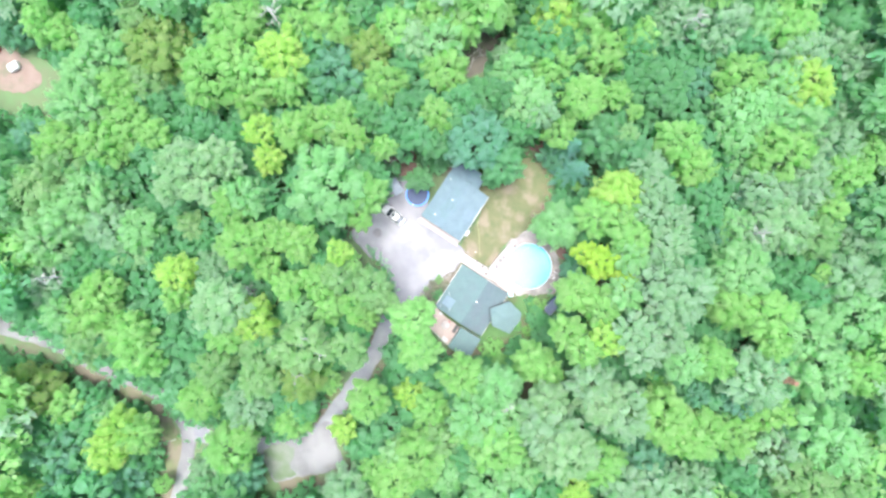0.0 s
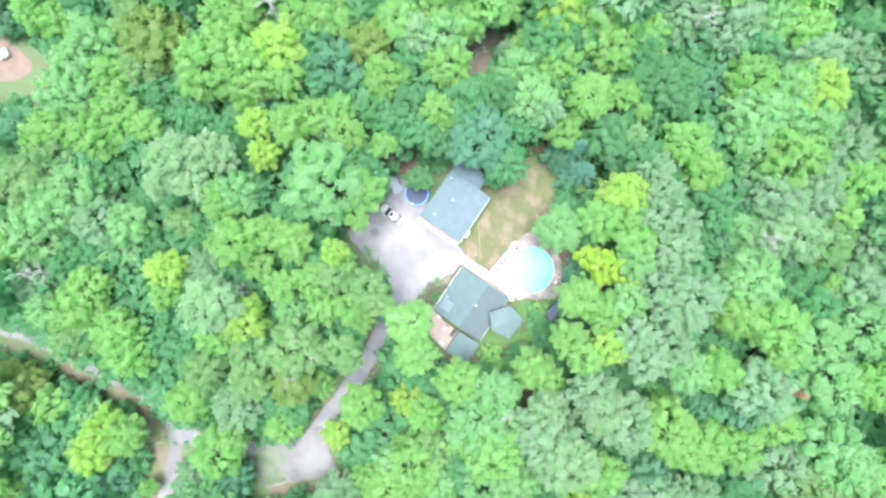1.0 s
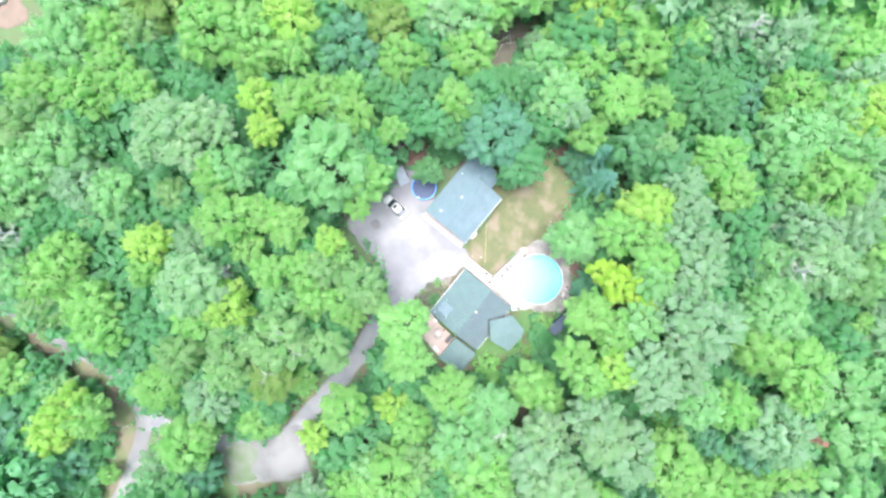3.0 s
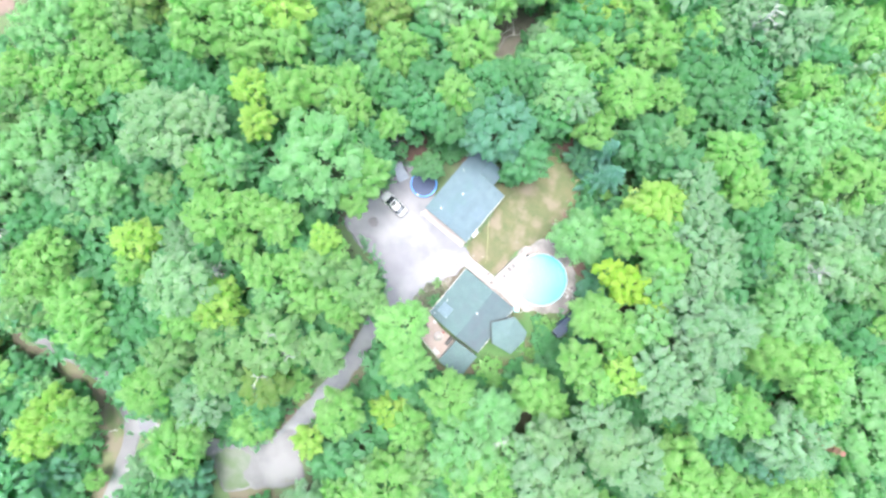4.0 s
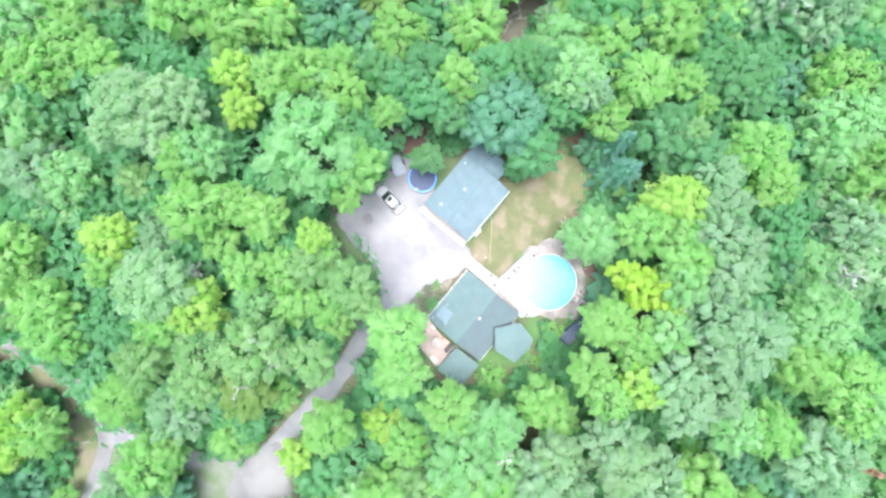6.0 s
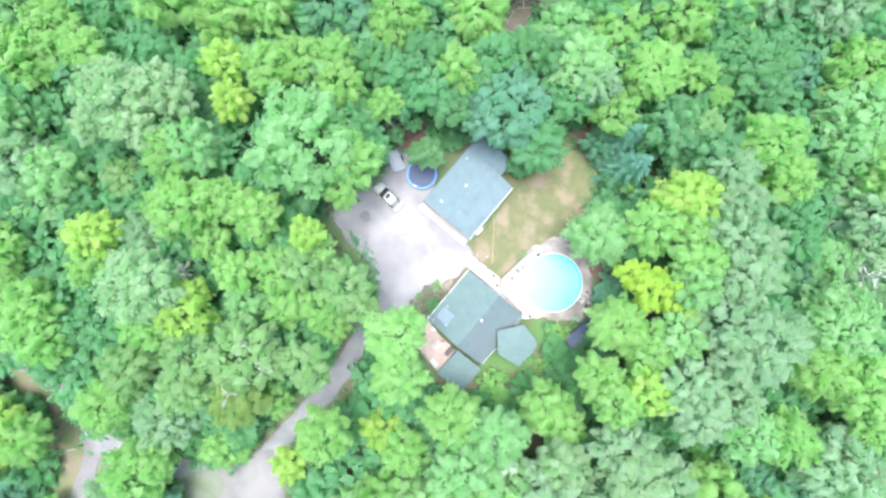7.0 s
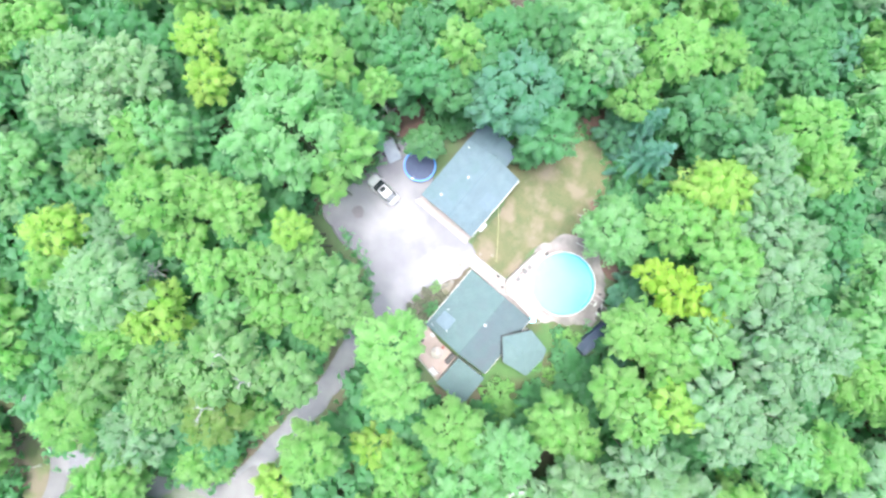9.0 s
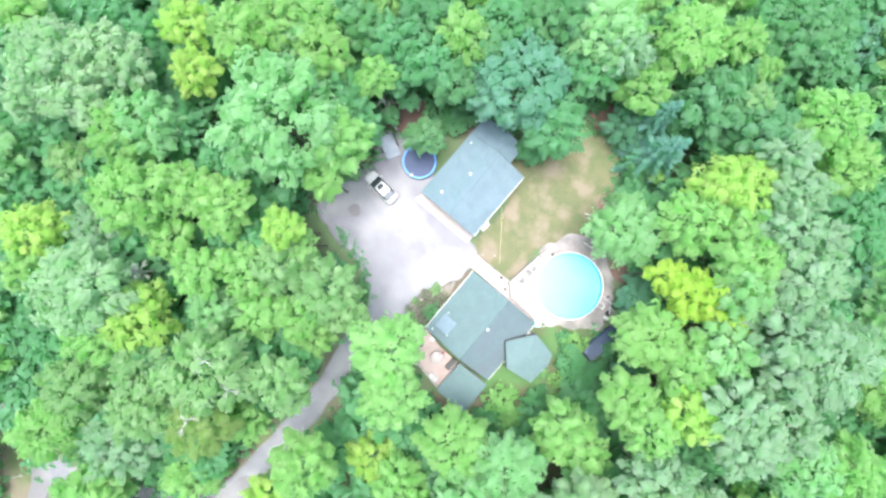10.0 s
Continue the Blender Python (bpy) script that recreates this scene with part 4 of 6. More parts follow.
# washing-line pole and tarps
pole = thing("clothesline_pole", "white T-shaped washing-line pole on the lawn", "clothesline")
bm = bmesh.new()
rod(bm, (16.9, 5.5, 0), (16.9, 5.5, 2.0), 0.05, 0.05, 8)
part("post", bm, PLASTIC, pole)
bm = bmesh.new()
rod(bm, (16.0, 5.8, 2.0), (17.7, 5.5, 2.02), 0.05, 0.05, 8)
part("crossbar", bm, PLASTIC, pole)
bm = bmesh.new()
rod(bm, (5.9, -0.6, 0), (5.9, -0.6, 2.6), 0.04, 0.03, 8)
tagged(part("lawn_post", bm, PLASTIC), "thin white post standing on the lawn", "post")
for k, (x, y, sx, sy, a) in enumerate(((-5.4, -23.6, 1.7, 1.4, 20), (-2.6, -23.3, 1.5, 1.6, -15))):
    bm = bmesh.new()
    box(bm, 0, 0, -0.02, sx, sy, 1.3, bevel=0.2)
    bmesh.ops.subdivide_edges(bm, edges=bm.edges[:], cuts=1)
    for v in bm.verts:
        v.co += 0.1 * Vector((noise.noise(v.co * 1.7), noise.noise(v.co * 1.7 + Vector((5, 0, 0))), 0 if v.co.z < 0.2 else noise.noise(v.co * 1.3)))
    tagged(part("covered_heap", bm, SKYTARP), "heap under a pale blue tarp among the trees", "tarp heap", "tarped heaps").matrix_basis = pose(x, y, 0, 0, 0, a)
bm = bmesh.new()
box(bm, 0, 0, -0.02, 2.0, 1.5, 1.1, bevel=0.18)
bmesh.ops.subdivide_edges(bm, edges=bm.edges[:], cuts=1)
for v in bm.verts:
    v.co += 0.1 * Vector((noise.noise(v.co * 1.7), noise.noise(v.co * 1.7 + Vector((5, 0, 0))), 0 if v.co.z < 0.2 else noise.noise(v.co * 1.3)))
tagged(part("covered_heap", bm, PLASTIC), "heap under a white tarp in a far clearing", "tarp heap", "tarped heaps").matrix_basis = pose(-77.2, 32.8, 0, 0, 0, 30)
bm = bmesh.new()
box(bm, -81.0, 36.0, -0.02, 2.2, 1.6, 1.2, 20, bevel=0.2)
tagged(part("covered_heap", bm, REDPLASTIC), "heap under a red tarp in the far clearing", "tarp heap")

# stones and low plants in the flower bed, debris
for k in range(9):
    t = k / 8
    bm = bmesh.new()
    bmesh.ops.create_icosphere(bm, subdivisions=2, radius=0.25 + 0.12 * random.random())
    for v in bm.verts:
        v.co *= 1 + 0.3 * noise.noise(v.co * 3 + Vector((k, 0, 0)))
        v.co.z *= 0.6
    tagged(part("stone", bm, ROCK), "rounded grey stone edging the flower bed", "stone", "stones round the flower bed").matrix_basis = pose(-3.4 + 4.6 * t + random.uniform(-0.2, 0.2), -7.6 + 2.9 * t + random.uniform(-0.2, 0.2), 0.14, 0, 0, 40 * k)
for x, y, s in ((2.1, -2.3, 0.28), (0.9, -3.4, 0.2), (3.9, -0.9, 0.22), (4.5, -0.6, 0.18), (1.8, -3.3, 0.2)):
    bm = bmesh.new()
    lathe(bm, [(0.02, 0.05), (s * 0.8, 0.05), (s, 0.05 + s * 1.4), (s * 0.85, 0.05 + s * 1.4), (s * 0.8, 0.05 + s * 1.1), (0.02, 0.05 + s * 1.1)], 16, (x, y))
    tagged(part("flower_pot", bm, ROCK), "grey clay flower pot on the gravel", "flower pot", "flower pots by the house")
bm = bmesh.new()
for p, q, a, b in (((-21.6, -39.6, 0.12), (-19.9, -39.2, 0.14), 0.035, 0.06), ((-19.9, -39.2, 0.14), (-18.0, -38.9, 0.12), 0.06, 0.08), ((-20.4, -39.3, 0.13), (-21.2, -38.9, 0.11), 0.04, 0.02)):
    rod(bm, p, q, a, b, 7)
tagged(part("fallen_branch", bm, BARK), "dark fallen branch lying on the gravel turning place", "branch")

# odds and ends round the pool
for x0, y0, x1, y1, z in ((16.7, 2.4, 18.6, 1.5, 0.12), (17.6, 2.9, 18.9, 2.2, 0.12), (18.3, 3.1, 18.5, 1.2, 0.16), (20.0, -4.0, 21.4, -4.9, 0.12)):
    bm = bmesh.new()
    rod(bm, (x0, y0, z), (x1, y1, z), 0.045, 0.045, 8)
    tagged(part("pool_pole", bm, PLASTIC), "white pool cleaning pole lying on the sand", "pole", "poles by the pool")
for x, y, s_, lab in ((20.9, -6.0, 0.4, "small dark crate standing beside the pool pump"), (20.5, -3.9, 0.32, "small dark crate standing beside the pool"), (21.2, -4.9, 0.3, "small dark crate standing beside the pool pump")):
    bm = bmesh.new()
    box(bm, x, y, 0.0, s_, s_ * 0.8, s_ * 0.8, 25, bevel=0.03)
    tagged(part("crate", bm, BLACK), lab, "crate")

chest = thing("deck_chest", "pale cream storage chest at the pool deck's corner", "chest", pose(12.1, 0.5, 1.115, 0, 0, 35))
bm = bmesh.new()
box(bm, 0, 0, 0, 0.95, 0.55, 0.45, bevel=0.03)
part("body", bm, CLOTH, chest)
bm = bmesh.new()
box(bm, 0, 0, 0.452, 1.0, 0.6, 0.07, bevel=0.02)
part("lid", bm, CLOTH, chest)
for x, y, z, s_, lab in ((12.8, 0.45, 1.115, 0.26, "dark flower pot on the pool deck"), (6.1, -2.2, 0.3, 0.2, "dark flower pot on the boardwalk"), (7.1, -3.1, 0.3, 0.22, "dark flower pot on the boardwalk"), (7.75, -4.45, 0.3, 0.2, "dark flower pot on the boardwalk"), (4.9, -1.5, 0.3, 0.18, "dark flower pot on the boardwalk")):
    bm = bmesh.new()
    lathe(bm, [(0.02, 0.0), (s_ * 0.7, 0.0), (s_, s_ * 1.3), (s_ * 0.85, s_ * 1.3), (s_ * 0.8, s_ * 1.1), (0.02, s_ * 1.1)], 16)
    tagged(part("flower_pot", bm, BLACK), lab, "flower pot", "flower pots by the house").matrix_basis = pose(x, y, z)
rs = random.Random(31)
for k in range(9):
    t = k / 8
    x, y = (8.75 + 2.6 * t + rs.uniform(-0.12, 0.3), -3.3 + 3.2 * t + rs.uniform(-0.35, 0.05))
    s_ = rs.uniform(0.1, 0.17)
    bm = bmesh.new()
    if k % 3 == 1:
        box(bm, 0, 0, 0, s_ * 2.4, s_ * 1.6, s_ * 1.5, bevel=0.02)
        tagged(part("small_box", bm, (GREYWOOD, CLOTH)[k % 2]), "small weathered box standing along the deck's railing", "box", "small things on the pool deck").matrix_basis = pose(x, y, 1.115, 0, 0, rs.uniform(0, 90))
    else:
        lathe(bm, [(0.02, 0.0), (s_ * 0.75, 0.0), (s_, s_ * 1.5), (s_ * 0.85, s_ * 1.5), (s_ * 0.8, s_ * 1.25), (0.02, s_ * 1.25)], 14)
        tagged(part("plant_pot", bm, (ROCK, GREYWOOD)[k % 2]), "small grey plant pot standing along the deck's railing", "plant pot", "small things on the pool deck").matrix_basis = pose(x, y, 1.115)
ladder = thing("pool_ladder", "white A-frame pool ladder over the rim", "ladder", pose(19.45, -5.0, 0, 0, 0, -26))
for s in (-0.27, 0.27):
    bm = bmesh.new()
    rod(bm, (-0.55, s, 0.1), (-0.15, s, 1.75), 0.03, 0.03, 8)
    rod(bm, (-0.15, s, 1.75), (0.15, s, 1.75), 0.03, 0.03, 8)
    rod(bm, (0.15, s, 1.75), (0.75, s, 0.0), 0.03, 0.03, 8)
    part("stile", bm, TRIM, ladder)
for k in range(4):
    t = (k + 0.6) / 5
    bm = bmesh.new()
    box(bm, 0.75 - 0.6 * t, 0, 1.75 * t, 0.14, 0.54, 0.04, bevel=0.01)
    part("tread", bm, TRIM, ladder)
bm = bmesh.new()
rope = [(6.14 + 0.64 * t + 0.05 * math.sin(5 * t), 5.5 - 6.9 * t, 0.07) for t in np.linspace(0, 1, 16)]
for p, q in zip(rope, rope[1:]):
    rod(bm, p, q, 0.02, 0.02, 6)
tagged(part("rope", bm, YELLOWROPE), "thin yellowed rope stretched across the dry lawn", "rope")
rs = random.Random(5)
bm = bmesh.new()
for k in range(46):
    x, y = rs.uniform(5.0, 19.0), rs.uniform(0.0, 15.5)
    if y < 12.5 - x * 0.95 + 0.0 or y > 4 + x * 0.85 or y < 1.6 * (x - 8) - 9:
        continue
    ln, a = rs.choice((0.07, 0.09, 0.12, 0.35)), rs.uniform(0, 180)
    box(bm, x, y, 0.03, ln, 0.06, 0.03, a, bevel=0.008)
tagged(part("pale_scraps", bm, ROCK), "pale straw scraps and flowers scattered over the lawn", "scraps", kind="stuff")


# ---- forest ----
rng = np.random.default_rng(7)


def unit(a):
    return a / np.maximum(np.linalg.norm(a, axis=-1, keepdims=True), 1e-6)


def sprays(pos, nrm, along, length, width, fold=0.06, soft=None):
    """One folded lozenge of leaves at each place: arrays of corners and faces."""
    n = len(pos)
    if soft is not None:
        nrm = nrm * np.where(np.sum(nrm * soft, axis=1, keepdims=True) < 0, -1, 1)
    along = unit(along - nrm * np.sum(along * nrm, axis=1, keepdims=True))
    side = np.cross(nrm, along)
    L, W = length[:, None] / 2, width[:, None] / 2
    v = np.stack([pos - along * L, pos - side * W - nrm * fold * W, pos + along * L - nrm * fold * L, pos + side * W - nrm * fold * W], axis=1).reshape(-1, 3)
    f = np.arange(4 * n).reshape(-1, 4)
    return v, f, np.repeat(nrm if soft is None else soft, 4, axis=0)


SOFT = (0.38, 0.22, 0.65)


def dome(n, low=-0.35):
    """Directions spread evenly over a dome that reaches a little below its equator."""
    z = 1 - (np.arange(n) + 0.5) / n * (1 - low)
    a = (np.arange(n) * 2.39996 + rng.uniform(0, 6.28))
    q = np.sqrt(np.maximum(0, 1 - z * z))
    return unit(np.stack([q * np.cos(a), q * np.sin(a), z], axis=1) + rng.normal(0, 0.09, (n, 3)))


def round_crown(R, bunches, per, leaf, size=(0.75, 1.25), squash=0.82, inner=0.4, point=0.65, slim=(0.42, 0.7)):
    """A broadleaf crown: boughs of uneven reach, each ending in a pointed bunch of leaf sprays, over a closed shaded core."""
    up = np.array([0, 0, 1.0])
    out = dome(bunches, -0.55)
    turn = np.arctan2(out[:, 1], out[:, 0])
    flat = np.hypot(out[:, 0], out[:, 1])
    p1, p2 = rng.uniform(0, 6.28, 2)
    reach = R * rng.uniform(0.72, 0.93, bunches) * (1 + flat * (0.1 * np.sin(3 * turn + p1) + 0.07 * np.sin(5 * turn + p2)))
    c = out * reach[:, None] * np.array([1, 1, squash])
    b = rng.uniform(*size, bunches)
    axis = unit(out * np.array([1, 1, 0.6]) + 0.3 * up + rng.normal(0, 0.12, out.shape))
    shells = []
    for k, (count_, inside, outside, big) in enumerate(((per, 0.82, 1.12, 1.0), (int(per * inner), 0.66, 0.84, 1.5))):
        idx = np.repeat(np.arange(bunches), np.maximum(4, count_ * (b / b.mean()) ** 2).astype(int))
        n = len(idx)
        d = unit(rng.normal(0, 0.7, (n, 3)) + 0.55 * axis[idx] + 0.35 * up)
        tip = np.maximum(0, np.sum(d * axis[idx], axis=1, keepdims=True)) ** 2
        pos = c[idx] + (d * rng.uniform(inside, outside, (n, 1)) + axis[idx] * tip * point) * b[idx][:, None]
        pos += axis[idx] * (b[idx] * rng.uniform(0.15, 0.5, n) * (rng.random(n) < 0.16 - 0.16 * k))[:, None]
        gap = np.linalg.norm(pos[:, None, :] - c[None], axis=2) / b[None]
        gap[np.arange(n), idx] = 9.0
        ok = gap.min(axis=1) > 0.7
        pos, d, ax = pos[ok], d[ok], axis[idx][ok]
        n = len(pos)
        nrm = unit(0.7 * d + 0.45 * up + rng.normal(0, 0.22 - 0.08 * k, (n, 3)))
        along = d * np.array([1, 1, 0.3]) + (0.3 + point) * ax + rng.normal(0, 0.4, (n, 3))
        ln = leaf * big * rng.uniform(0.7, 1.45, n)
        shells.append((pos, nrm, along, ln, ln * rng.uniform(*slim, n), unit(SOFT[0] * d + SOFT[1] * ax + SOFT[2] * up)))
    m = int(9 * R * R * (0.5 / leaf) ** 2 * 0.6)
    hd = dome(m, -0.4)
    hl = leaf * rng.uniform(1.4, 2.0, m)
    shells.append((hd * np.array([1, 1, squash]) * R * rng.uniform(0.73, 0.83, (m, 1)), unit(hd + 0.4 * up), rng.normal(0, 1, (m, 3)), hl, hl * 0.75, unit(0.5 * hd + 0.7 * up)))
    both = [np.concatenate(q) for q in zip(*shells)]
    return sprays(*both[:5], soft=both[5])


def cone_crown(R, H, whorls=17, arms=8, leaf=0.5):
    """Whorls of drooping branches with needle sprays, a pointed top."""
    P, Nn, D, Ln = [], [], [], []
    for k in range(whorls):
        t = k / (whorls - 1)
        reach, zz = R * (1 - t) ** 0.85 + 0.12, H * (t - 0.5)
        m = arms if t < 0.8 else 5
        for j in range(m):
            a = math.tau * j / m + k * 0.7 + rng.uniform(-0.15, 0.15)
            d = np.array([math.cos(a), math.sin(a), -0.22])
            side = np.array([-math.sin(a), math.cos(a), 0])
            r = reach * rng.uniform(0.8, 1.12)
            n = max(3, int(r / leaf * 2.6))
            for q in range(n):
                u = (q + 0.5) / n
                for sg in (-1, 0, 1):
                    P.append(d * r * u + np.array([0, 0, zz]) + side * sg * 0.16 * r * (1.1 - u))
                    D.append(d + side * sg * 0.9)
                    Nn.append(np.array([0, 0, 1]) + rng.normal(0, 0.25, 3))
                    Ln.append(leaf * rng.uniform(0.7, 1.2) * (1.1 - 0.3 * u))
    Ln = np.array(Ln)
    return sprays(np.array(P), unit(np.array(Nn)), np.array(D), Ln, Ln * 0.5, 0.25, unit(np.array(Nn) + np.array([0, 0, 1.2])))


def mesh_of(name, v, f, n, material):
    me = bpy.data.meshes.new(name)
    me.vertices.add(len(v))
    me.vertices.foreach_set("co", np.asarray(v, dtype=np.float32).ravel())
    me.loops.add(f.size)
    me.loops.foreach_set("vertex_index", np.asarray(f, dtype=np.int32).ravel())
    me.polygons.add(len(f))
    me.polygons.foreach_set("loop_start", np.arange(0, f.size, f.shape[1], dtype=np.int32))
    me.update(calc_edges=True)
    me.normals_split_custom_set_from_vertices(n.astype(np.float32))
    me.materials.append(material)
    return me


def trunk_mesh(seed, H=16.0, R=5.0, conifer=False, material=None):
    """A tapered, slightly bent trunk with rising limbs."""
    r = random.Random(seed)
    bm = bmesh.new()
    p, rad = Vector((0, 0, -0.15)), 0.26
    segs = 6
    spine = [p]
    for k in range(segs):
        q = p + Vector((r.uniform(-0.25, 0.25) if not conifer else 0, r.uniform(-0.25, 0.25) if not conifer else 0, H * (0.95 if conifer else 0.72) / segs))
        rod(bm, p, q, rad, rad * 0.8, 7)
        rad *= 0.8
        p = q
        spine.append(q)
    if not conifer:
        for k in range(7):
            b = spine[3 + k % 4]
            a = k * 2.4 + r.uniform(-0.4, 0.4)
            e = b + Vector((math.cos(a), math.sin(a), 0.7)) * R * r.uniform(0.28, 0.42)
            rod(bm, b, e, 0.1, 0.04, 5)
            rod(bm, e, e + Vector((math.cos(a + 0.6), math.sin(a + 0.6), 0.5)) * R * 0.22, 0.04, 0.015, 4)
    me = bpy.data.meshes.new("trunk")
    bm.to_mesh(me)
    bm.free()
    me.materials.append(material or BARK)
    return me


TRUNKS = [trunk_mesh(k) for k in range(4)]
CONE_TRUNK = trunk_mesh(9, 11.0, 2.0, True)
SHAPES = {
    "small": [round_crown(2.8, 30, 50, 0.44, (0.6, 1.0)) for _ in range(6)],
    "large": [round_crown(3.9, 46, 58, 0.48) for _ in range(7)],
    "huge": [round_crown(5.4, 74, 62, 0.52, (0.85, 1.4)) for _ in range(4)],
    "plume": [round_crown(3.3, 44, 52, 0.5, (0.5, 0.9), 0.95, 0.4, 1.0, (0.26, 0.4)) for _ in range(5)],
    "huge_plume": [round_crown(4.7, 72, 54, 0.54, (0.6, 1.1), 0.9, 0.4, 1.0, (0.26, 0.4)) for _ in range(4)],
    "cone": [cone_crown(3.0, 8.5) for _ in range(2)],
    "thin_cone": [cone_crown(1.4, 9.0, 20, 6, 0.4)],
}
WORDS = {
    "lime": "tall light-green broadleaf tree with a lumpy crown", "yellow": "bright yellow-green broadleaf tree in the forest canopy",
    "green": "full green broadleaf tree in the forest canopy", "olive": "olive-green broadleaf tree with a thinning crown",
    "maple": "large round pale-green broadleaf tree beside the yard", "yard": "fresh light-green tree standing by the driveway",
    "golden": "golden-yellow turning tree near the pool", "bluegreen": "dense blue-green tree close to the garage",
    "pine": "soft blue-green pine with feathery plumes", "palepine": "pale grey-green pine with feathery plumes",
    "shade": "round mid-green tree beside the trampoline", "dark": "low dark-green tree in the shade of taller ones", "spruce": "pointed blue-green spruce among broadleaf trees",
    "pale": "pale bleached grey-green tree with a thinning crown", "soft": "even mid-green broadleaf tree in the forest canopy", "ochre": "yellowish olive tree with thin foliage", "rusty": "narrow dead conifer with rust-red needles",
}
crowns, count, PLANTED = {}, 0, []


def tree(x, y, r, h, sort):
    """One tree: trunk and crown, of that crown radius and height."""
    global count
    count += 1
    PLANTED.append((x, y, r, h))
    style = {"pine": "plume", "palepine": "plume", "spruce": "cone", "rusty": "thin_cone"}.get(sort, "huge" if r > 4.6 else "large" if r > 3.3 else "small")
    if style == "plume" and r > 4.0:
        style = "huge_plume"
    which = count % len(SHAPES[style])
    v, f, n = SHAPES[style][which]
    if (style, which, sort) not in crowns:
        crowns[style, which, sort] = mesh_of("crown", v, f, n, LEAF[sort])
    s = r / float(np.percentile(np.hypot(v[:, 0], v[:, 1]), 96))
    top = thing("tree", WORDS[sort], "tree", pose(x, y, 0, 0, 0, (count * 137.5) % 360), "forest trees")
    cone = "cone" in style
    trunk, crown = new("trunk", CONE_TRUNK if cone else TRUNKS[count % 4]), new("crown", crowns[style, which, sort])
    trunk.parent = crown.parent = top
    if cone:
        k = (h - 1.0) / (9.0 if style == "thin_cone" else 8.5)
        crown.matrix_basis = Matrix.LocRotScale((0, 0, 1.0 + (h - 1.0) / 2), None, (s, s, k))
        trunk.matrix_basis = Matrix.Diagonal((1, 1, h / 11.0, 1))
    else:
        tall = min(s * 1.3, 0.62 * h / float(v[:, 2].max()))
        mid = h - float(v[:, 2].max()) * tall
        crown.matrix_basis = Matrix.LocRotScale((0, 0, mid), None, (s, s, tall))
        trunk.matrix_basis = Matrix.Diagonal((0.8 * s, 0.8 * s, (mid + 0.35 * r) / 11.7, 1))
    return top


def snag(x, y, h, reach, seed, lean=(0, 0), low=0.45, boughs=14, thick=1.0):
    """A dead standing tree: bare bleached trunk and branches."""
    r = random.Random(seed)
    t = thing("dead_tree", "bare bleached dead tree with broken branches", "dead tree", pose(x, y, 0), "dead trees")
    bm = bmesh.new()
    tip = Vector((lean[0], lean[1], h))
    rod(bm, (0, 0, -0.1), tip, 0.2, 0.07 * thick, 8)
    part("trunk", bm, DEADWOOD, t)
    for k in range(boughs):
        u = low + (0.98 - low) * k / (boughs - 1)
        b = tip * u
        a = k * 2.4 + r.uniform(-0.5, 0.5)
        e = b + Vector((math.cos(a), math.sin(a), r.uniform(0.0, 0.5))) * reach * r.uniform(0.5, 1.0) * (1.15 - u * 0.4)
        bm = bmesh.new()
        m = b.lerp(e, 0.55) + Vector((r.uniform(-0.12, 0.12), r.uniform(-0.12, 0.12), 0.05)) * reach * 0.5
        rod(bm, b, m, 0.06 * thick, 0.045 * thick, 5)
        rod(bm, m, e, 0.045 * thick, 0.02 * thick, 5)
        for g in (-0.6, 0.5):
            rod(bm, m, m + Vector((math.cos(a + g), math.sin(a + g), 0.2)) * reach * 0.35, 0.035 * thick, 0.015 * thick, 4)
        part("branch", bm, DEADWOOD, t)
    return t


snag(-31.0, -6.7, 14.2, 1.9, 1, low=0.8)
snag(-20.2, -13.6, 20.1, 1.5, 9, (-0.3, 0.3), 0.93, 4, 0.6)
snag(-21.5, -18.6, 18.1, 1.8, 10, (-0.3, -0.5), 0.95, 3, 0.7)
snag(-18.6, -15.9, 18.6, 1.4, 11, (0.3, 0.0), 0.95, 3, 0.6)
snag(-7.9, 13.5, 8.0, 1.9, 2, (-1.5, 2.1), low=0.35, boughs=18, thick=0.55)
snag(-27.5, 37.8, 14.0, 3.0, 3)
snag(-63.5, -4.6, 14.0, 2.0, 4)
snag(50.0, 2.5, 15.0, 2.4, 5, low=0.6)
snag(10.2, -24.5, 15.0, 1.6, 6, low=0.8)
snag(54.0, -32.0, 13.0, 2.6, 7)
snag(40.0, 36.5, 14.5, 2.8, 8)
for x, y, ln, a, z in ((5.4, 35.2, 3.6, 40, 0.15), (6.6, 36.4, 3.0, 100, 0.2), (7.4, 35.0, 2.6, 10, 0.2), (5.2, 33.6, 2.2, 70, 0.15), (37.0, -34.5, 6.0, -35, 0.4), (33.2, -33.2, 4.0, -60, 0.3), (-5.4, 17.0, 2.0, 80, 0.2), (-48.9, -34.6, 1.3, 20, 0.12)):
    bm = bmesh.new()
    d = Vector((math.cos(radians(a)), math.sin(radians(a)), 0))
    o = Vector((x, y, z))
    rod(bm, o - d * ln / 2, o + d * ln / 2, 0.075, 0.03, 7)
    for k in range(4):
        b = o + d * ln * (0.1 + 0.1 * k)
        e = b + Vector((math.cos(radians(a + 50 - 100 * (k % 2))), math.sin(radians(a + 50 - 100 * (k % 2))), 0.15)) * ln * 0.28
        rod(bm, b, e, 0.04, 0.015, 5)
    tagged(part("fallen_branch", bm, DEADWOOD), "bleached fallen branch lying on the forest floor", "branch", "fallen branches")


SHRUBS = [round_crown(1.0, 13, 26, 0.24, (0.25, 0.45)) for _ in range(5)]


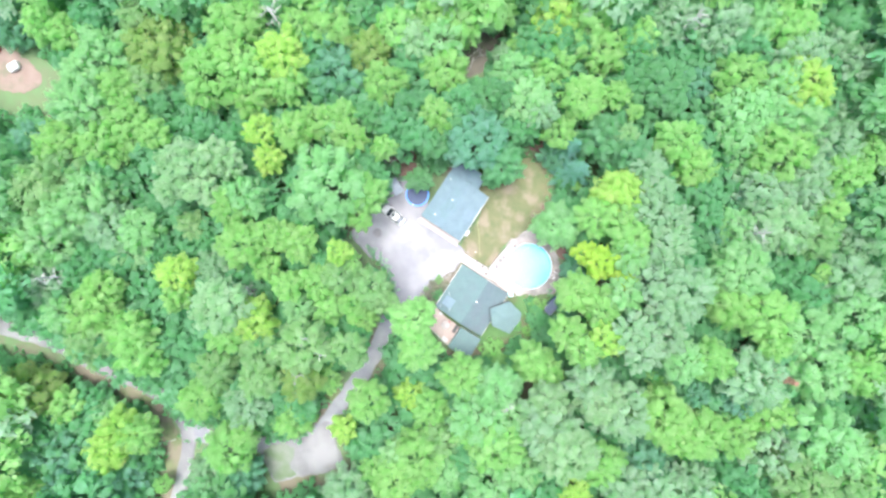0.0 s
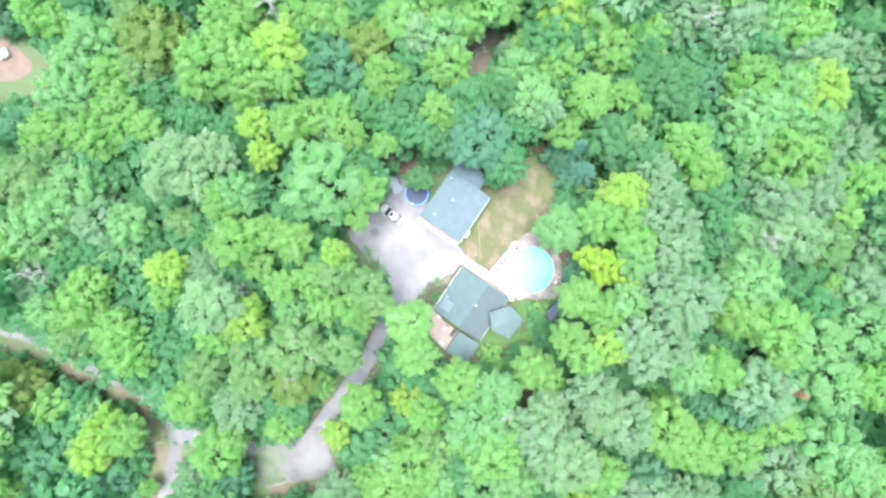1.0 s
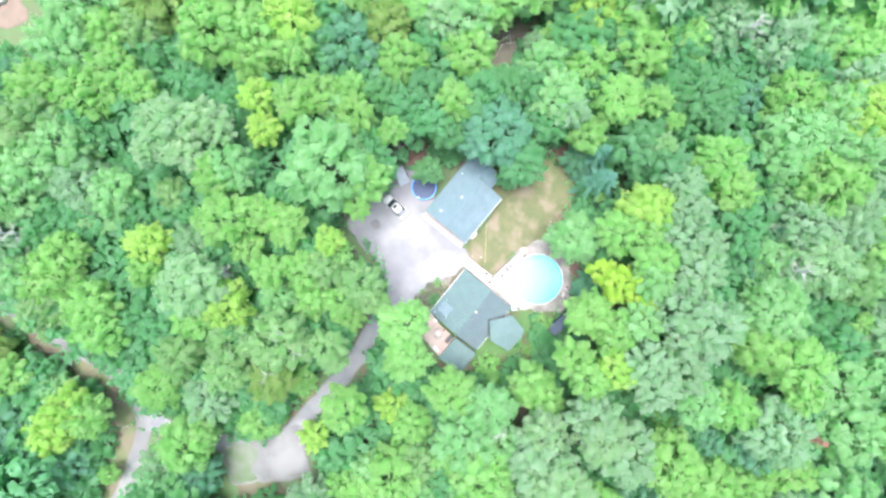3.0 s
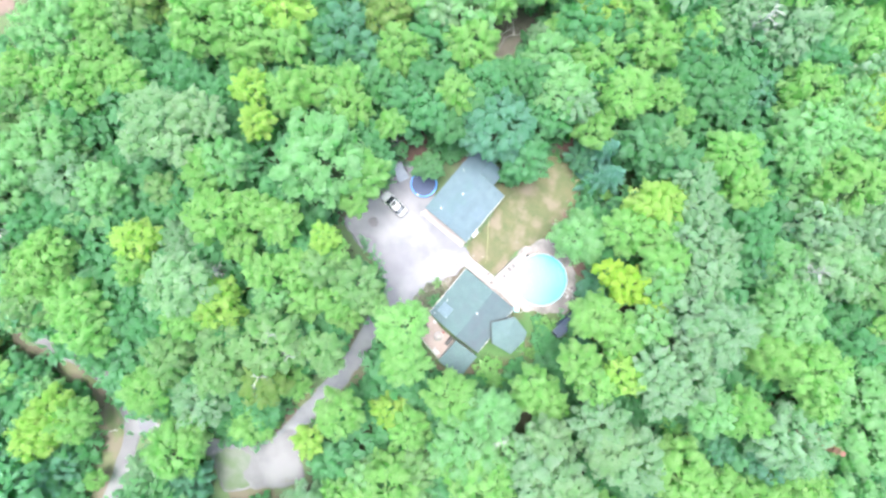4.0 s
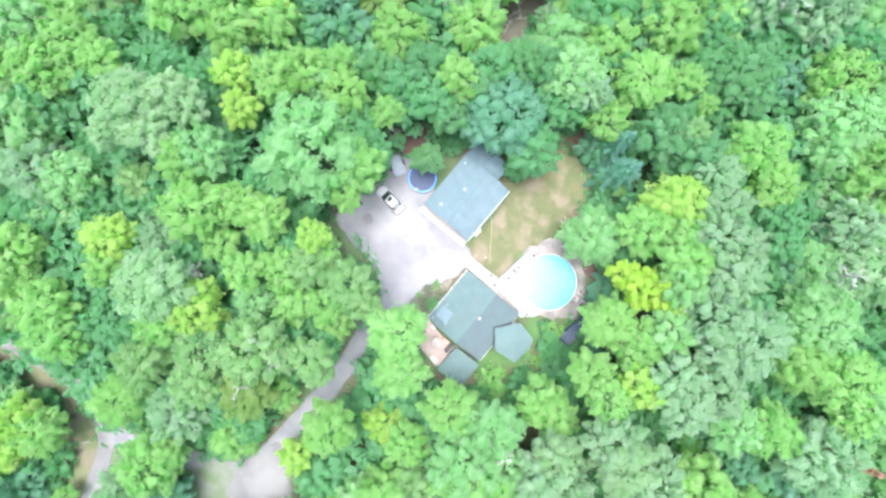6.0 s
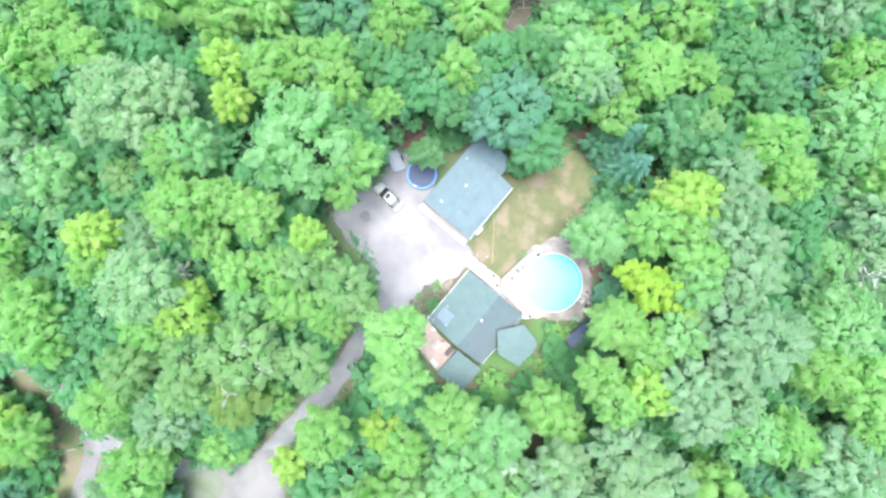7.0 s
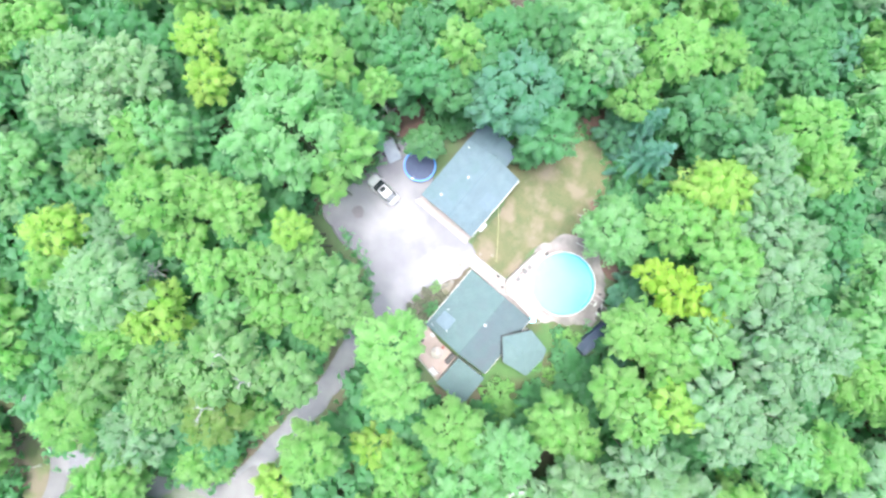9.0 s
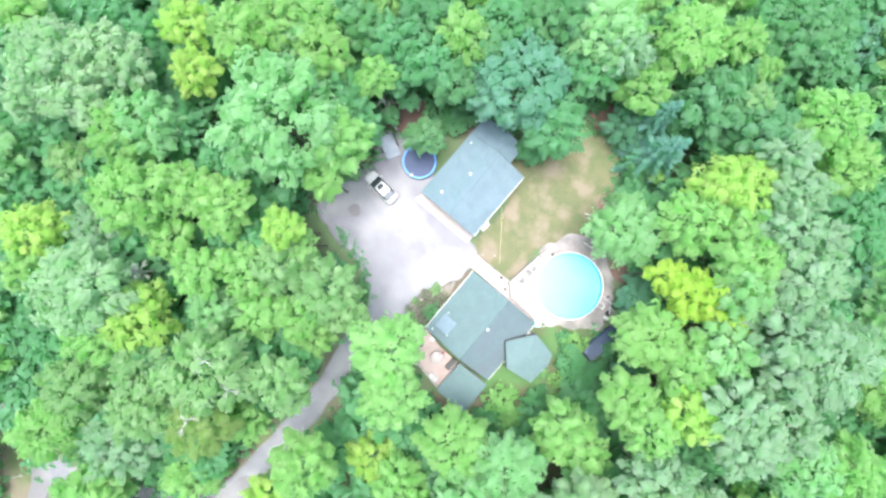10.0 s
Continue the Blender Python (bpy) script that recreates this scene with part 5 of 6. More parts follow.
def shrub(x, y, s, sort, label):
    """A low leafy bush on several stems."""
    v, f, n = SHRUBS[int(abs(x * 7 + y * 3)) % len(SHRUBS)]
    b = thing("shrub", label, "shrub", pose(x, y, 0, 0, 0, 50 * x), "shrubs round the house")
    crown = new("leaves", mesh_of("leaves", v, f, n, LEAF[sort]))
    crown.parent = b
    crown.matrix_basis = Matrix.LocRotScale((0, 0, s * 0.75), None, (s, s, s * 0.9))
    bm = bmesh.new()
    for k in range(4):
        a = k * 1.57
        rod(bm, (0.05 * math.cos(a), 0.05 * math.sin(a), -0.05), (s * 0.4 * math.cos(a), s * 0.4 * math.sin(a), s * 0.8), 0.03, 0.015, 5)
    part("stems", bm, BARK, b)


shrub(16.9, -10.2, 1.2, "lime", "light-green bush on the grass behind the house")
shrub(16.5, -12.2, 1.6, "green", "green bush on the grass behind the house")
shrub(18.2, -13.0, 1.0, "green", "green bush on the grass behind the house")
shrub(15.2, -14.6, 0.8, "lime", "light-green bush on the grass behind the house")
shrub(8.5, -18.1, 1.6, "lime", "light-green bush on the grass behind the house")
shrub(7.4, -20.3, 1.5, "green", "green bush on the grass behind the house")
shrub(13.8, -16.7, 0.8, "green", "green bush on the grass behind the house")
shrub(10.3, -19.7, 1.0, "lime", "light-green bush on the grass behind the house")
shrub(15.6, -9.5, 0.8, "green", "green bush on the grass behind the house")
shrub(19.6, -13.3, 1.0, "green", "green bush at the edge of the clearing")
shrub(12.6, -18.7, 0.8, "green", "green bush on the grass behind the house")
shrub(22.8, 14.2, 1.6, "dark", "dark green bush at the edge of the clearing")
shrub(22.2, 10.4, 1.5, "dark", "dark green bush at the edge of the clearing")
shrub(21.2, 8.4, 1.4, "dark", "dark green bush at the edge of the clearing")
shrub(23.7, -1.6, 1.8, "bluegreen", "blue-green bush at the edge of the clearing")
shrub(23.1, -3.1, 1.4, "bluegreen", "blue-green bush at the edge of the clearing")
shrub(-0.8, 15.2, 1.4, "dark", "dark green bush at the edge of the clearing")
shrub(0.0, 15.9, 1.5, "dark", "dark green bush at the edge of the clearing")
shrub(8.4, 12.4, 1.4, "dark", "dark green bush at the edge of the clearing")
shrub(-12.9, 7.6, 1.1, "maple", "pale green bush at the edge of the clearing")
shrub(22.2, 12.2, 1.2, "dark", "dark green bush at the edge of the clearing")
shrub(24.2, -9.0, 1.4, "dark", "dark green bush at the edge of the clearing")
shrub(-1.8, -6.2, 0.6, "dry", "small dry brownish plant in the flower bed")
shrub(-0.7, -5.5, 0.6, "olive", "small olive-green plant in the flower bed")
shrub(-2.2, -8.0, 0.7, "dry", "small dry brownish plant in the flower bed")
shrub(-3.3, -9.3, 0.6, "olive", "small olive-green plant in the flower bed")
shrub(-0.8, -8.3, 0.9, "green", "green bush in the flower bed by the house")
shrub(0.1, -6.7, 0.6, "dry", "small dry brownish plant in the flower bed")
shrub(-4.3, -10.2, 0.6, "dry", "small dry brownish plant in the flower bed")
shrub(-3.0, -7.3, 0.4, "olive", "small olive-green plant in the flower bed")
shrub(-1.7, -9.3, 0.6, "dry", "small dry brownish plant in the flower bed")
shrub(-2.5, -10.2, 0.5, "olive", "small olive-green plant in the flower bed")
shrub(-3.8, -8.4, 0.4, "dry", "small dry brownish plant in the flower bed")
shrub(-1.2, -7.2, 0.4, "dry", "small dry brownish plant in the flower bed")
shrub(-6.8, -18.5, 1.5, "green", "green bush beside the driveway")
shrub(-4.7, -19.0, 1.4, "green", "green bush beside the driveway")
shrub(1.8, -21.3, 1.1, "green", "green bush beside the driveway")
shrub(-8.1, -19.4, 1.0, "green", "green bush beside the driveway")
shrub(23.4, 1.6, 1.9, "dark", "dark green bush at the edge of the clearing")
shrub(24.4, 0.2, 1.7, "dark", "dark green bush at the edge of the clearing")
rs = random.Random(8)
for k in range(20):
    x, y = rs.uniform(9.0, 20.5), rs.uniform(-19.5, -10.0)
    if y > -0.2 * x - 8.6 or (x < 13.2 and y > -16.4) or y < -24.6 + 0.42 * x - 2.0 + 0.0:
        continue
    sort, word = rs.choice((("green", "green"), ("lime", "light-green"), ("lime", "light-green"), ("maple", "pale green")))
    shrub(x, y, rs.uniform(0.5, 1.15), sort, word + " leafy bush in the overgrown grass behind the house")
for x, y, s in ((-3.4, 16.2, 1.3), (-1.6, 17.4, 1.5), (1.6, 17.0, 1.4), (3.4, 15.8, 1.2), (5.2, 14.6, 1.2), (10.6, 15.8, 1.2), (13.2, 17.6, 1.3), (21.6, 4.6, 1.2), (22.2, 1.8, 1.0)):
    shrub(x, y, s, "green", "mid-green bush at the rim of the clearing")
shrub(12.6, -20.7, 1.5, "green", "green bush beside the driveway")
shrub(15.0, -19.7, 1.2, "lime", "light-green bush on the grass behind the house")
tree(-39.8, 12.8, 4.1, 20.0, "pale")
tree(-34.9, 14.4, 3.2, 19.0, "pale")
tree(-33.1, 13.1, 2.7, 18.0, "pale")
tree(-37.2, 9.7, 3.2, 19.0, "pale")
tree(-42.8, 9.2, 2.4, 17.0, "pale")
tree(-45.9, 18.2, 2.6, 15.0, "lime")
tree(-38.5, 19.9, 3.1, 12.0, "green")
tree(-34.9, 18.8, 2.6, 12.0, "green")
tree(-29.1, 18.8, 2.7, 15.0, "yellow")
tree(-23.7, 18.7, 3.4, 16.0, "lime")
tree(-27.9, 14.3, 2.6, 15.0, "yellow")
tree(-33.4, 15.4, 2.2, 11.0, "dark")
tree(-17.4, 9.6, 6.2, 23.0, "maple")
tree(-11.5, 8.2, 3.3, 19.0, "lime")
tree(-13.0, 5.0, 2.3, 16.0, "lime")
tree(-30.8, 8.3, 3.5, 18.0, "maple")
tree(-32.9, 6.4, 3.1, 18.0, "lime")
tree(-47.6, 7.9, 3.3, 9.0, "dark")
tree(-41.5, 3.8, 2.8, 11.0, "olive")
tree(-46.5, 0.9, 3.1, 10.0, "dark")
tree(-39.4, 1.4, 1.9, 10.0, "dark")
tree(-49.6, 4.6, 2.6, 8.0, "pine")
tree(-30.8, 0.7, 4.0, 19.0, "lime")
tree(-25.8, 2.3, 2.8, 17.0, "lime")
tree(-22.1, 1.0, 3.1, 18.0, "lime")
tree(-43.0, -4.0, 3.5, 14.0, "yellow")
tree(-37.5, -2.7, 3.4, 13.0, "palepine")
tree(-15.8, -0.4, 2.2, 19.0, "yellow")
tree(-14.7, -1.9, 2.0, 16.0, "lime")
tree(-28.0, -2.8, 2.5, 15.0, "lime")
tree(-23.7, -2.5, 2.2, 11.0, "green")
tree(-19.7, -2.0, 2.1, 14.0, "green")
tree(-20.3, 20.3, 3.1, 15.0, "lime")
tree(-18.0, 18.9, 2.5, 14.0, "maple")
tree(-23.6, 18.9, 1.9, 11.0, "green")
tree(-24.6, 5.1, 2.3, 14.0, "green")
tree(-28.9, 8.6, 2.3, 15.0, "green")
tree(-15.8, 21.3, 2.7, 15.0, "lime")
tree(-14.9, 17.5, 3.0, 16.0, "lime")
tree(-12.9, 14.6, 2.5, 14.0, "green")
tree(-11.5, 21.5, 2.9, 14.0, "soft")
tree(-13.1, 18.2, 1.9, 10.0, "dark")
tree(-9.4, 16.3, 2.3, 14.0, "lime")
tree(-7.8, 20.1, 3.1, 15.0, "green")
tree(-5.6, 22.8, 2.9, 14.0, "soft")
tree(-4.2, 18.6, 3.2, 15.0, "green")
tree(-7.6, 17.0, 2.0, 12.0, "green")
tree(-1.7, 16.9, 2.6, 13.0, "soft")
tree(-1.1, 21.5, 3.1, 15.0, "lime")
tree(1.7, 20.9, 2.5, 14.0, "soft")
tree(0.7, 19.5, 2.2, 12.0, "green")
tree(3.2, 24.2, 3.0, 14.0, "green")
tree(6.6, 24.8, 3.0, 14.0, "soft")
tree(5.6, 17.9, 5.1, 16.0, "bluegreen")
tree(2.3, 16.4, 2.5, 12.0, "bluegreen")
tree(9.9, 14.2, 3.7, 13.0, "green")
tree(8.5, 12.3, 1.8, 6.0, "green")
tree(9.8, 24.1, 2.4, 10.0, "dark")
tree(10.2, 24.6, 2.9, 14.0, "soft")
tree(11.0, 20.5, 2.4, 12.0, "green")
tree(-10.3, 11.0, 2.3, 13.0, "green")
tree(-11.8, 13.0, 2.4, 14.0, "green")
tree(13.8, 23.7, 3.9, 16.0, "maple")
tree(15.8, 21.6, 2.7, 15.0, "palepine")
tree(13.4, 19.9, 2.8, 13.0, "green")
tree(19.0, 19.3, 3.1, 12.0, "lime")
tree(19.2, 16.5, 2.7, 7.0, "pine")
tree(21.0, 8.4, 2.2, 6.0, "dark")
tree(22.8, 7.2, 2.0, 7.0, "dark")
tree(21.7, 12.1, 2.1, 5.0, "dark")
tree(22.9, 10.8, 0.9, 6.0, "lime")
tree(21.6, 26.8, 2.1, 10.0, "dark")
tree(22.7, 24.5, 3.8, 15.0, "lime")
tree(27.9, 24.6, 2.5, 14.0, "lime")
tree(31.8, 28.2, 3.2, 11.0, "green")
tree(30.8, 22.0, 1.5, 13.0, "lime")
tree(34.9, 22.4, 2.9, 10.0, "dark")
tree(35.4, 26.6, 4.9, 14.0, "soft")
tree(36.8, 23.7, 2.7, 14.0, "soft")
tree(43.8, 28.0, 3.3, 9.0, "pine")
tree(26.4, 17.8, 4.2, 15.0, "soft")
tree(27.4, 18.5, 3.0, 15.0, "soft")
tree(29.2, 18.0, 2.1, 15.0, "olive")
tree(28.0, 14.9, 2.7, 11.0, "green")
tree(21.5, 22.9, 2.6, 9.0, "green")
tree(30.6, 15.0, 3.1, 17.0, "soft")
tree(31.6, 12.6, 2.7, 19.0, "palepine")
tree(32.9, 9.0, 2.9, 19.0, "palepine")
tree(27.5, 9.0, 3.8, 16.0, "yellow")
tree(28.9, 9.4, 3.6, 17.0, "yellow")
tree(29.1, 6.1, 2.8, 16.0, "lime")
tree(25.2, 9.1, 2.4, 10.0, "green")
tree(29.1, 14.0, 2.5, 11.0, "green")
tree(24.4, 9.0, 1.5, 7.0, "pine")
tree(32.2, 5.5, 3.6, 19.0, "palepine")
tree(36.1, 4.7, 2.5, 18.0, "palepine")
tree(37.6, 17.4, 3.9, 16.0, "lime")
tree(41.2, 13.3, 3.5, 14.0, "lime")
tree(40.3, 13.1, 1.9, 10.0, "dark")
tree(43.1, 9.2, 3.1, 13.0, "green")
tree(42.6, 8.2, 2.3, 9.0, "dark")
tree(43.3, 5.7, 2.4, 13.0, "green")
tree(18.3, 3.8, 4.0, 14.0, "maple")
tree(24.3, 5.2, 3.5, 16.0, "lime")
tree(28.9, 3.6, 3.0, 17.0, "lime")
tree(-33.9, -8.5, 4.5, 21.0, "pale")
tree(-42.9, -7.5, 2.7, 14.0, "lime")
tree(-46.8, -15.6, 3.3, 9.0, "dark")
tree(-34.8, -13.5, 3.4, 15.0, "lime")
tree(-29.9, -10.9, 3.8, 17.0, "yellow")
tree(-28.5, -14.3, 2.4, 14.0, "green")
tree(-24.3, -5.7, 2.8, 17.0, "lime")
tree(-23.2, -9.3, 2.7, 15.0, "maple")
tree(-19.6, -5.0, 3.2, 16.0, "lime")
tree(-16.0, -4.1, 3.2, 17.0, "olive")
tree(-18.3, -9.5, 3.2, 15.0, "lime")
tree(-13.9, -8.8, 2.5, 16.0, "lime")
tree(-40.8, -17.2, 3.9, 10.0, "green")
tree(-46.7, -20.2, 3.3, 8.0, "dark")
tree(-29.3, -16.1, 4.3, 15.0, "olive")
tree(-21.6, -14.9, 4.6, 20.0, "olive")
tree(-19.1, -14.4, 3.1, 15.0, "green")
tree(-14.6, -15.1, 2.8, 18.0, "olive")
tree(-13.7, -17.3, 1.9, 16.0, "olive")
tree(-37.0, -19.7, 3.6, 14.0, "olive")
tree(-29.7, -20.9, 3.5, 15.0, "olive")
tree(-22.2, -20.8, 3.4, 17.0, "ochre")
tree(-19.3, -21.2, 2.7, 12.0, "lime")
tree(-40.0, -24.8, 3.7, 13.0, "lime")
tree(-32.5, -25.7, 4.3, 13.0, "palepine")
tree(-25.9, -29.2, 3.7, 8.0, "lime")
tree(-30.1, -28.6, 2.5, 7.0, "dark")
tree(-23.8, -27.9, 2.2, 8.0, "green")
tree(-33.8, -30.6, 2.8, 12.0, "lime")
tree(-11.2, -6.0, 3.3, 17.0, "olive")
tree(-9.7, -8.1, 2.6, 16.0, "olive")
tree(-12.9, -11.2, 2.5, 14.0, "lime")
tree(-13.5, -14.1, 2.1, 14.0, "green")
tree(-4.5, -10.7, 3.7, 20.0, "yard")
tree(-3.7, -15.6, 3.5, 18.0, "yard")
tree(-12.0, -24.1, 3.5, 16.0, "lime")
tree(-8.5, -22.8, 2.9, 6.0, "green")
tree(-5.5, -24.9, 2.9, 9.0, "yellow")
tree(-2.3, -26.8, 3.5, 11.0, "lime")
tree(-0.5, -25.6, 2.7, 7.0, "dark")
tree(2.9, -20.5, 3.8, 15.0, "lime")
tree(5.6, -21.6, 2.7, 14.0, "lime")
tree(8.7, -21.6, 3.7, 17.0, "maple")
tree(9.5, -20.2, 1.8, 3.0, "lime")
tree(12.0, -21.5, 2.3, 6.0, "green")
tree(14.7, -18.4, 3.6, 13.0, "lime")
tree(16.4, -20.1, 3.1, 14.0, "lime")
tree(17.0, -23.1, 2.5, 14.0, "maple")
tree(22.4, -0.6, 2.1, 15.0, "golden")
tree(24.7, -2.1, 2.8, 17.0, "golden")
tree(28.6, -4.2, 2.3, 16.0, "golden")
tree(22.9, -3.4, 2.7, 7.0, "bluegreen")
tree(23.4, -5.5, 2.3, 8.0, "bluegreen")
tree(21.7, -6.0, 1.7, 9.0, "lime")
tree(28.9, 1.5, 3.4, 19.0, "lime")
tree(28.9, -1.4, 3.0, 19.0, "maple")
tree(35.0, 0.7, 3.6, 20.0, "palepine")
tree(46.2, 2.8, 2.9, 10.0, "pine")
tree(21.2, -6.9, 3.5, 17.0, "lime")
tree(25.0, -9.0, 3.4, 17.0, "lime")
tree(20.4, -7.0, 2.0, 14.0, "lime")
tree(28.3, -6.8, 3.2, 18.0, "maple")
tree(32.5, -4.7, 4.0, 21.0, "palepine")
tree(36.3, -6.6, 4.6, 22.0, "palepine")
tree(33.9, -8.6, 3.7, 21.0, "palepine")
tree(19.4, -13.1, 3.1, 17.0, "lime")
tree(21.8, -15.8, 3.0, 18.0, "lime")
tree(25.1, -14.0, 3.0, 18.0, "yellow")
tree(29.3, -12.7, 3.6, 20.0, "palepine")
tree(33.5, -13.2, 3.6, 20.0, "palepine")
tree(30.3, -15.7, 3.3, 20.0, "palepine")
tree(44.0, -9.4, 2.3, 14.0, "lime")
tree(47.4, -14.7, 3.2, 10.0, "green")
tree(37.4, -17.4, 3.6, 18.0, "maple")
tree(42.0, -17.4, 3.5, 18.0, "lime")
tree(35.6, -22.2, 1.7, 9.0, "lime")
tree(28.0, -22.4, 4.0, 8.0, "dark")
tree(24.1, -23.4, 3.0, 7.0, "dark")
tree(31.7, -19.1, 2.9, 9.0, "dark")
tree(22.4, -20.4, 3.6, 20.0, "palepine")
tree(20.3, -17.2, 2.4, 5.0, "dark")
tree(19.8, -13.3, 1.8, 4.0, "green")
tree(22.4, -12.3, 1.7, 5.0, "bluegreen")
tree(-65.1, 37.0, 3.6, 14.0, "lime")
tree(-61.2, 35.0, 3.2, 13.0, "lime")
tree(-57.6, 38.1, 3.4, 13.0, "green")
tree(-74.8, 39.0, 4.1, 7.0, "pine")
tree(-55.0, 31.9, 4.9, 15.0, "maple")
tree(-59.4, 28.7, 3.4, 13.0, "maple")
tree(-45.7, 32.5, 5.6, 16.0, "ochre")
tree(-48.1, 28.5, 3.8, 14.0, "olive")
tree(-49.0, 37.9, 4.0, 14.0, "olive")
tree(-41.5, 37.6, 2.7, 12.0, "green")
tree(-37.0, 27.7, 5.3, 17.0, "lime")
tree(-33.9, 30.5, 4.2, 16.0, "lime")
tree(-34.7, 35.8, 4.2, 15.0, "lime")
tree(-58.8, 23.4, 5.1, 15.0, "maple")
tree(-52.5, 26.6, 3.6, 14.0, "lime")
tree(-52.0, 20.5, 4.8, 14.0, "lime")
tree(-47.3, 25.7, 3.5, 11.0, "green")
tree(-70.4, 19.1, 3.4, 9.0, "pine")
tree(-73.3, 15.8, 3.5, 9.0, "green")
tree(-62.6, 17.2, 4.2, 14.0, "lime")
tree(-55.5, 16.8, 4.4, 14.0, "lime")
tree(-62.7, 13.5, 4.4, 14.0, "olive")
tree(-55.7, 12.1, 4.1, 12.0, "green")
tree(-68.5, 11.4, 3.4, 13.0, "maple")
tree(-65.6, 9.2, 4.5, 15.0, "olive")
tree(-57.6, 8.6, 4.7, 15.0, "maple")
tree(-61.0, 5.4, 4.1, 15.0, "maple")
tree(-53.9, 3.5, 4.1, 15.0, "palepine")
tree(-49.9, 3.2, 3.8, 14.0, "maple")
tree(-65.5, 1.4, 4.8, 14.0, "maple")
tree(-69.4, 4.6, 3.4, 13.0, "maple")
tree(-52.3, 0.1, 4.4, 10.0, "maple")
tree(-59.7, 1.0, 4.0, 10.0, "dark")
tree(-55.5, -1.8, 4.0, 10.0, "green")
tree(-67.0, -5.5, 4.9, 12.0, "palepine")
tree(-60.8, -3.6, 3.7, 11.0, "green")
tree(-56.0, -6.7, 3.4, 13.0, "lime")
tree(-71.1, -7.3, 3.5, 12.0, "green")
tree(-57.9, -10.4, 4.4, 13.0, "lime")
tree(-63.2, -10.9, 3.1, 12.0, "maple")
tree(-51.6, -13.8, 4.0, 13.0, "lime")
tree(-50.3, -17.6, 4.5, 12.0, "lime")
tree(-59.3, -15.8, 4.5, 12.0, "olive")
tree(-70.1, -24.5, 5.1, 12.0, "ochre")
tree(-61.5, -26.5, 3.5, 7.0, "green")
tree(-64.4, -26.6, 3.2, 9.0, "lime")
tree(-58.0, -28.8, 3.3, 7.0, "maple")
tree(-55.0, -29.3, 2.7, 5.0, "green")
tree(-54.5, -30.7, 4.3, 11.0, "yellow")
tree(-56.7, -34.3, 3.7, 11.0, "yellow")
tree(-51.0, -31.0, 3.5, 11.0, "lime")
tree(-67.6, -35.4, 5.6, 9.0, "pine")
tree(-64.4, -40.0, 4.6, 9.0, "pine")
tree(-71.8, -38.2, 4.0, 9.0, "green")
tree(-70.3, -40.8, 3.4, 10.0, "lime")
tree(-56.5, -39.7, 4.9, 8.0, "pine")
tree(-49.0, -41.3, 1.6, 5.0, "lime")
tree(-35.3, -33.0, 4.4, 13.0, "lime")
tree(-39.9, -38.0, 3.8, 10.0, "palepine")
tree(-36.1, -40.4, 4.0, 9.0, "pine")
tree(-34.2, -38.9, 3.6, 9.0, "pine")
tree(-15.9, -40.2, 4.5, 14.0, "palepine")
tree(-12.2, -34.0, 3.0, 9.0, "green")
tree(-11.3, -36.7, 2.7, 11.0, "lime")
tree(-7.7, -34.0, 3.1, 12.0, "maple")
tree(-3.8, -34.1, 4.9, 15.0, "lime")
tree(-8.0, -37.9, 4.0, 14.0, "lime")
tree(0.5, -36.1, 3.8, 14.0, "maple")
tree(-0.4, -31.7, 3.6, 13.0, "olive")
tree(5.8, -26.6, 5.0, 17.0, "maple")
tree(8.4, -31.0, 4.8, 17.0, "lime")
tree(3.2, -29.5, 2.8, 14.0, "lime")
tree(10.7, -26.7, 3.0, 15.0, "maple")
tree(4.1, -34.2, 3.4, 14.0, "green")
tree(7.6, -37.1, 4.8, 16.0, "maple")
tree(12.5, -36.0, 3.7, 15.0, "maple")
tree(15.9, -37.4, 4.4, 14.0, "green")
tree(16.2, -27.4, 5.2, 20.0, "palepine")
tree(19.0, -30.8, 4.7, 21.0, "pale")
tree(16.1, -23.8, 3.4, 18.0, "pale")
tree(24.0, -23.0, 3.7, 20.0, "pale")
tree(27.7, -25.4, 4.8, 20.0, "palepine")
tree(25.5, -34.5, 3.9, 15.0, "lime")
tree(21.2, -38.6, 3.0, 14.0, "yellow")
tree(19.6, -41.0, 2.0, 8.0, "pine")
tree(33.0, -34.0, 4.2, 9.0, "dark")
tree(33.1, -35.7, 4.8, 14.0, "pine")
tree(28.7, -37.8, 3.9, 16.0, "palepine")
tree(34.0, -37.5, 3.8, 17.0, "palepine")
tree(34.4, -26.3, 4.7, 18.0, "lime")
tree(38.4, -29.8, 3.9, 15.0, "lime")
tree(41.6, -24.1, 2.3, 12.0, "pine")
tree(47.8, -20.2, 4.8, 20.0, "palepine")
tree(50.6, -10.3, 4.5, 18.0, "lime")
tree(51.6, -14.8, 3.1, 17.0, "lime")
tree(46.7, -3.5, 4.8, 19.0, "maple")
tree(45.3, -8.8, 3.8, 17.0, "lime")
tree(58.8, -13.5, 4.9, 15.0, "maple")
tree(66.4, -10.6, 5.8, 16.0, "maple")
tree(65.9, -5.2, 4.5, 16.0, "palepine")
tree(59.7, -7.6, 3.6, 13.0, "green")
tree(60.1, -3.8, 3.7, 11.0, "green")
tree(62.0, -4.3, 1.9, 12.0, "lime")
tree(56.8, -4.8, 3.2, 10.0, "green")
tree(64.4, -1.6, 3.0, 7.0, "pine")
tree(60.8, -19.9, 5.0, 16.0, "maple")
tree(67.4, -20.0, 3.9, 15.0, "lime")
tree(71.3, -26.8, 4.6, 9.0, "pine")
tree(61.8, -24.8, 3.3, 11.0, "green")
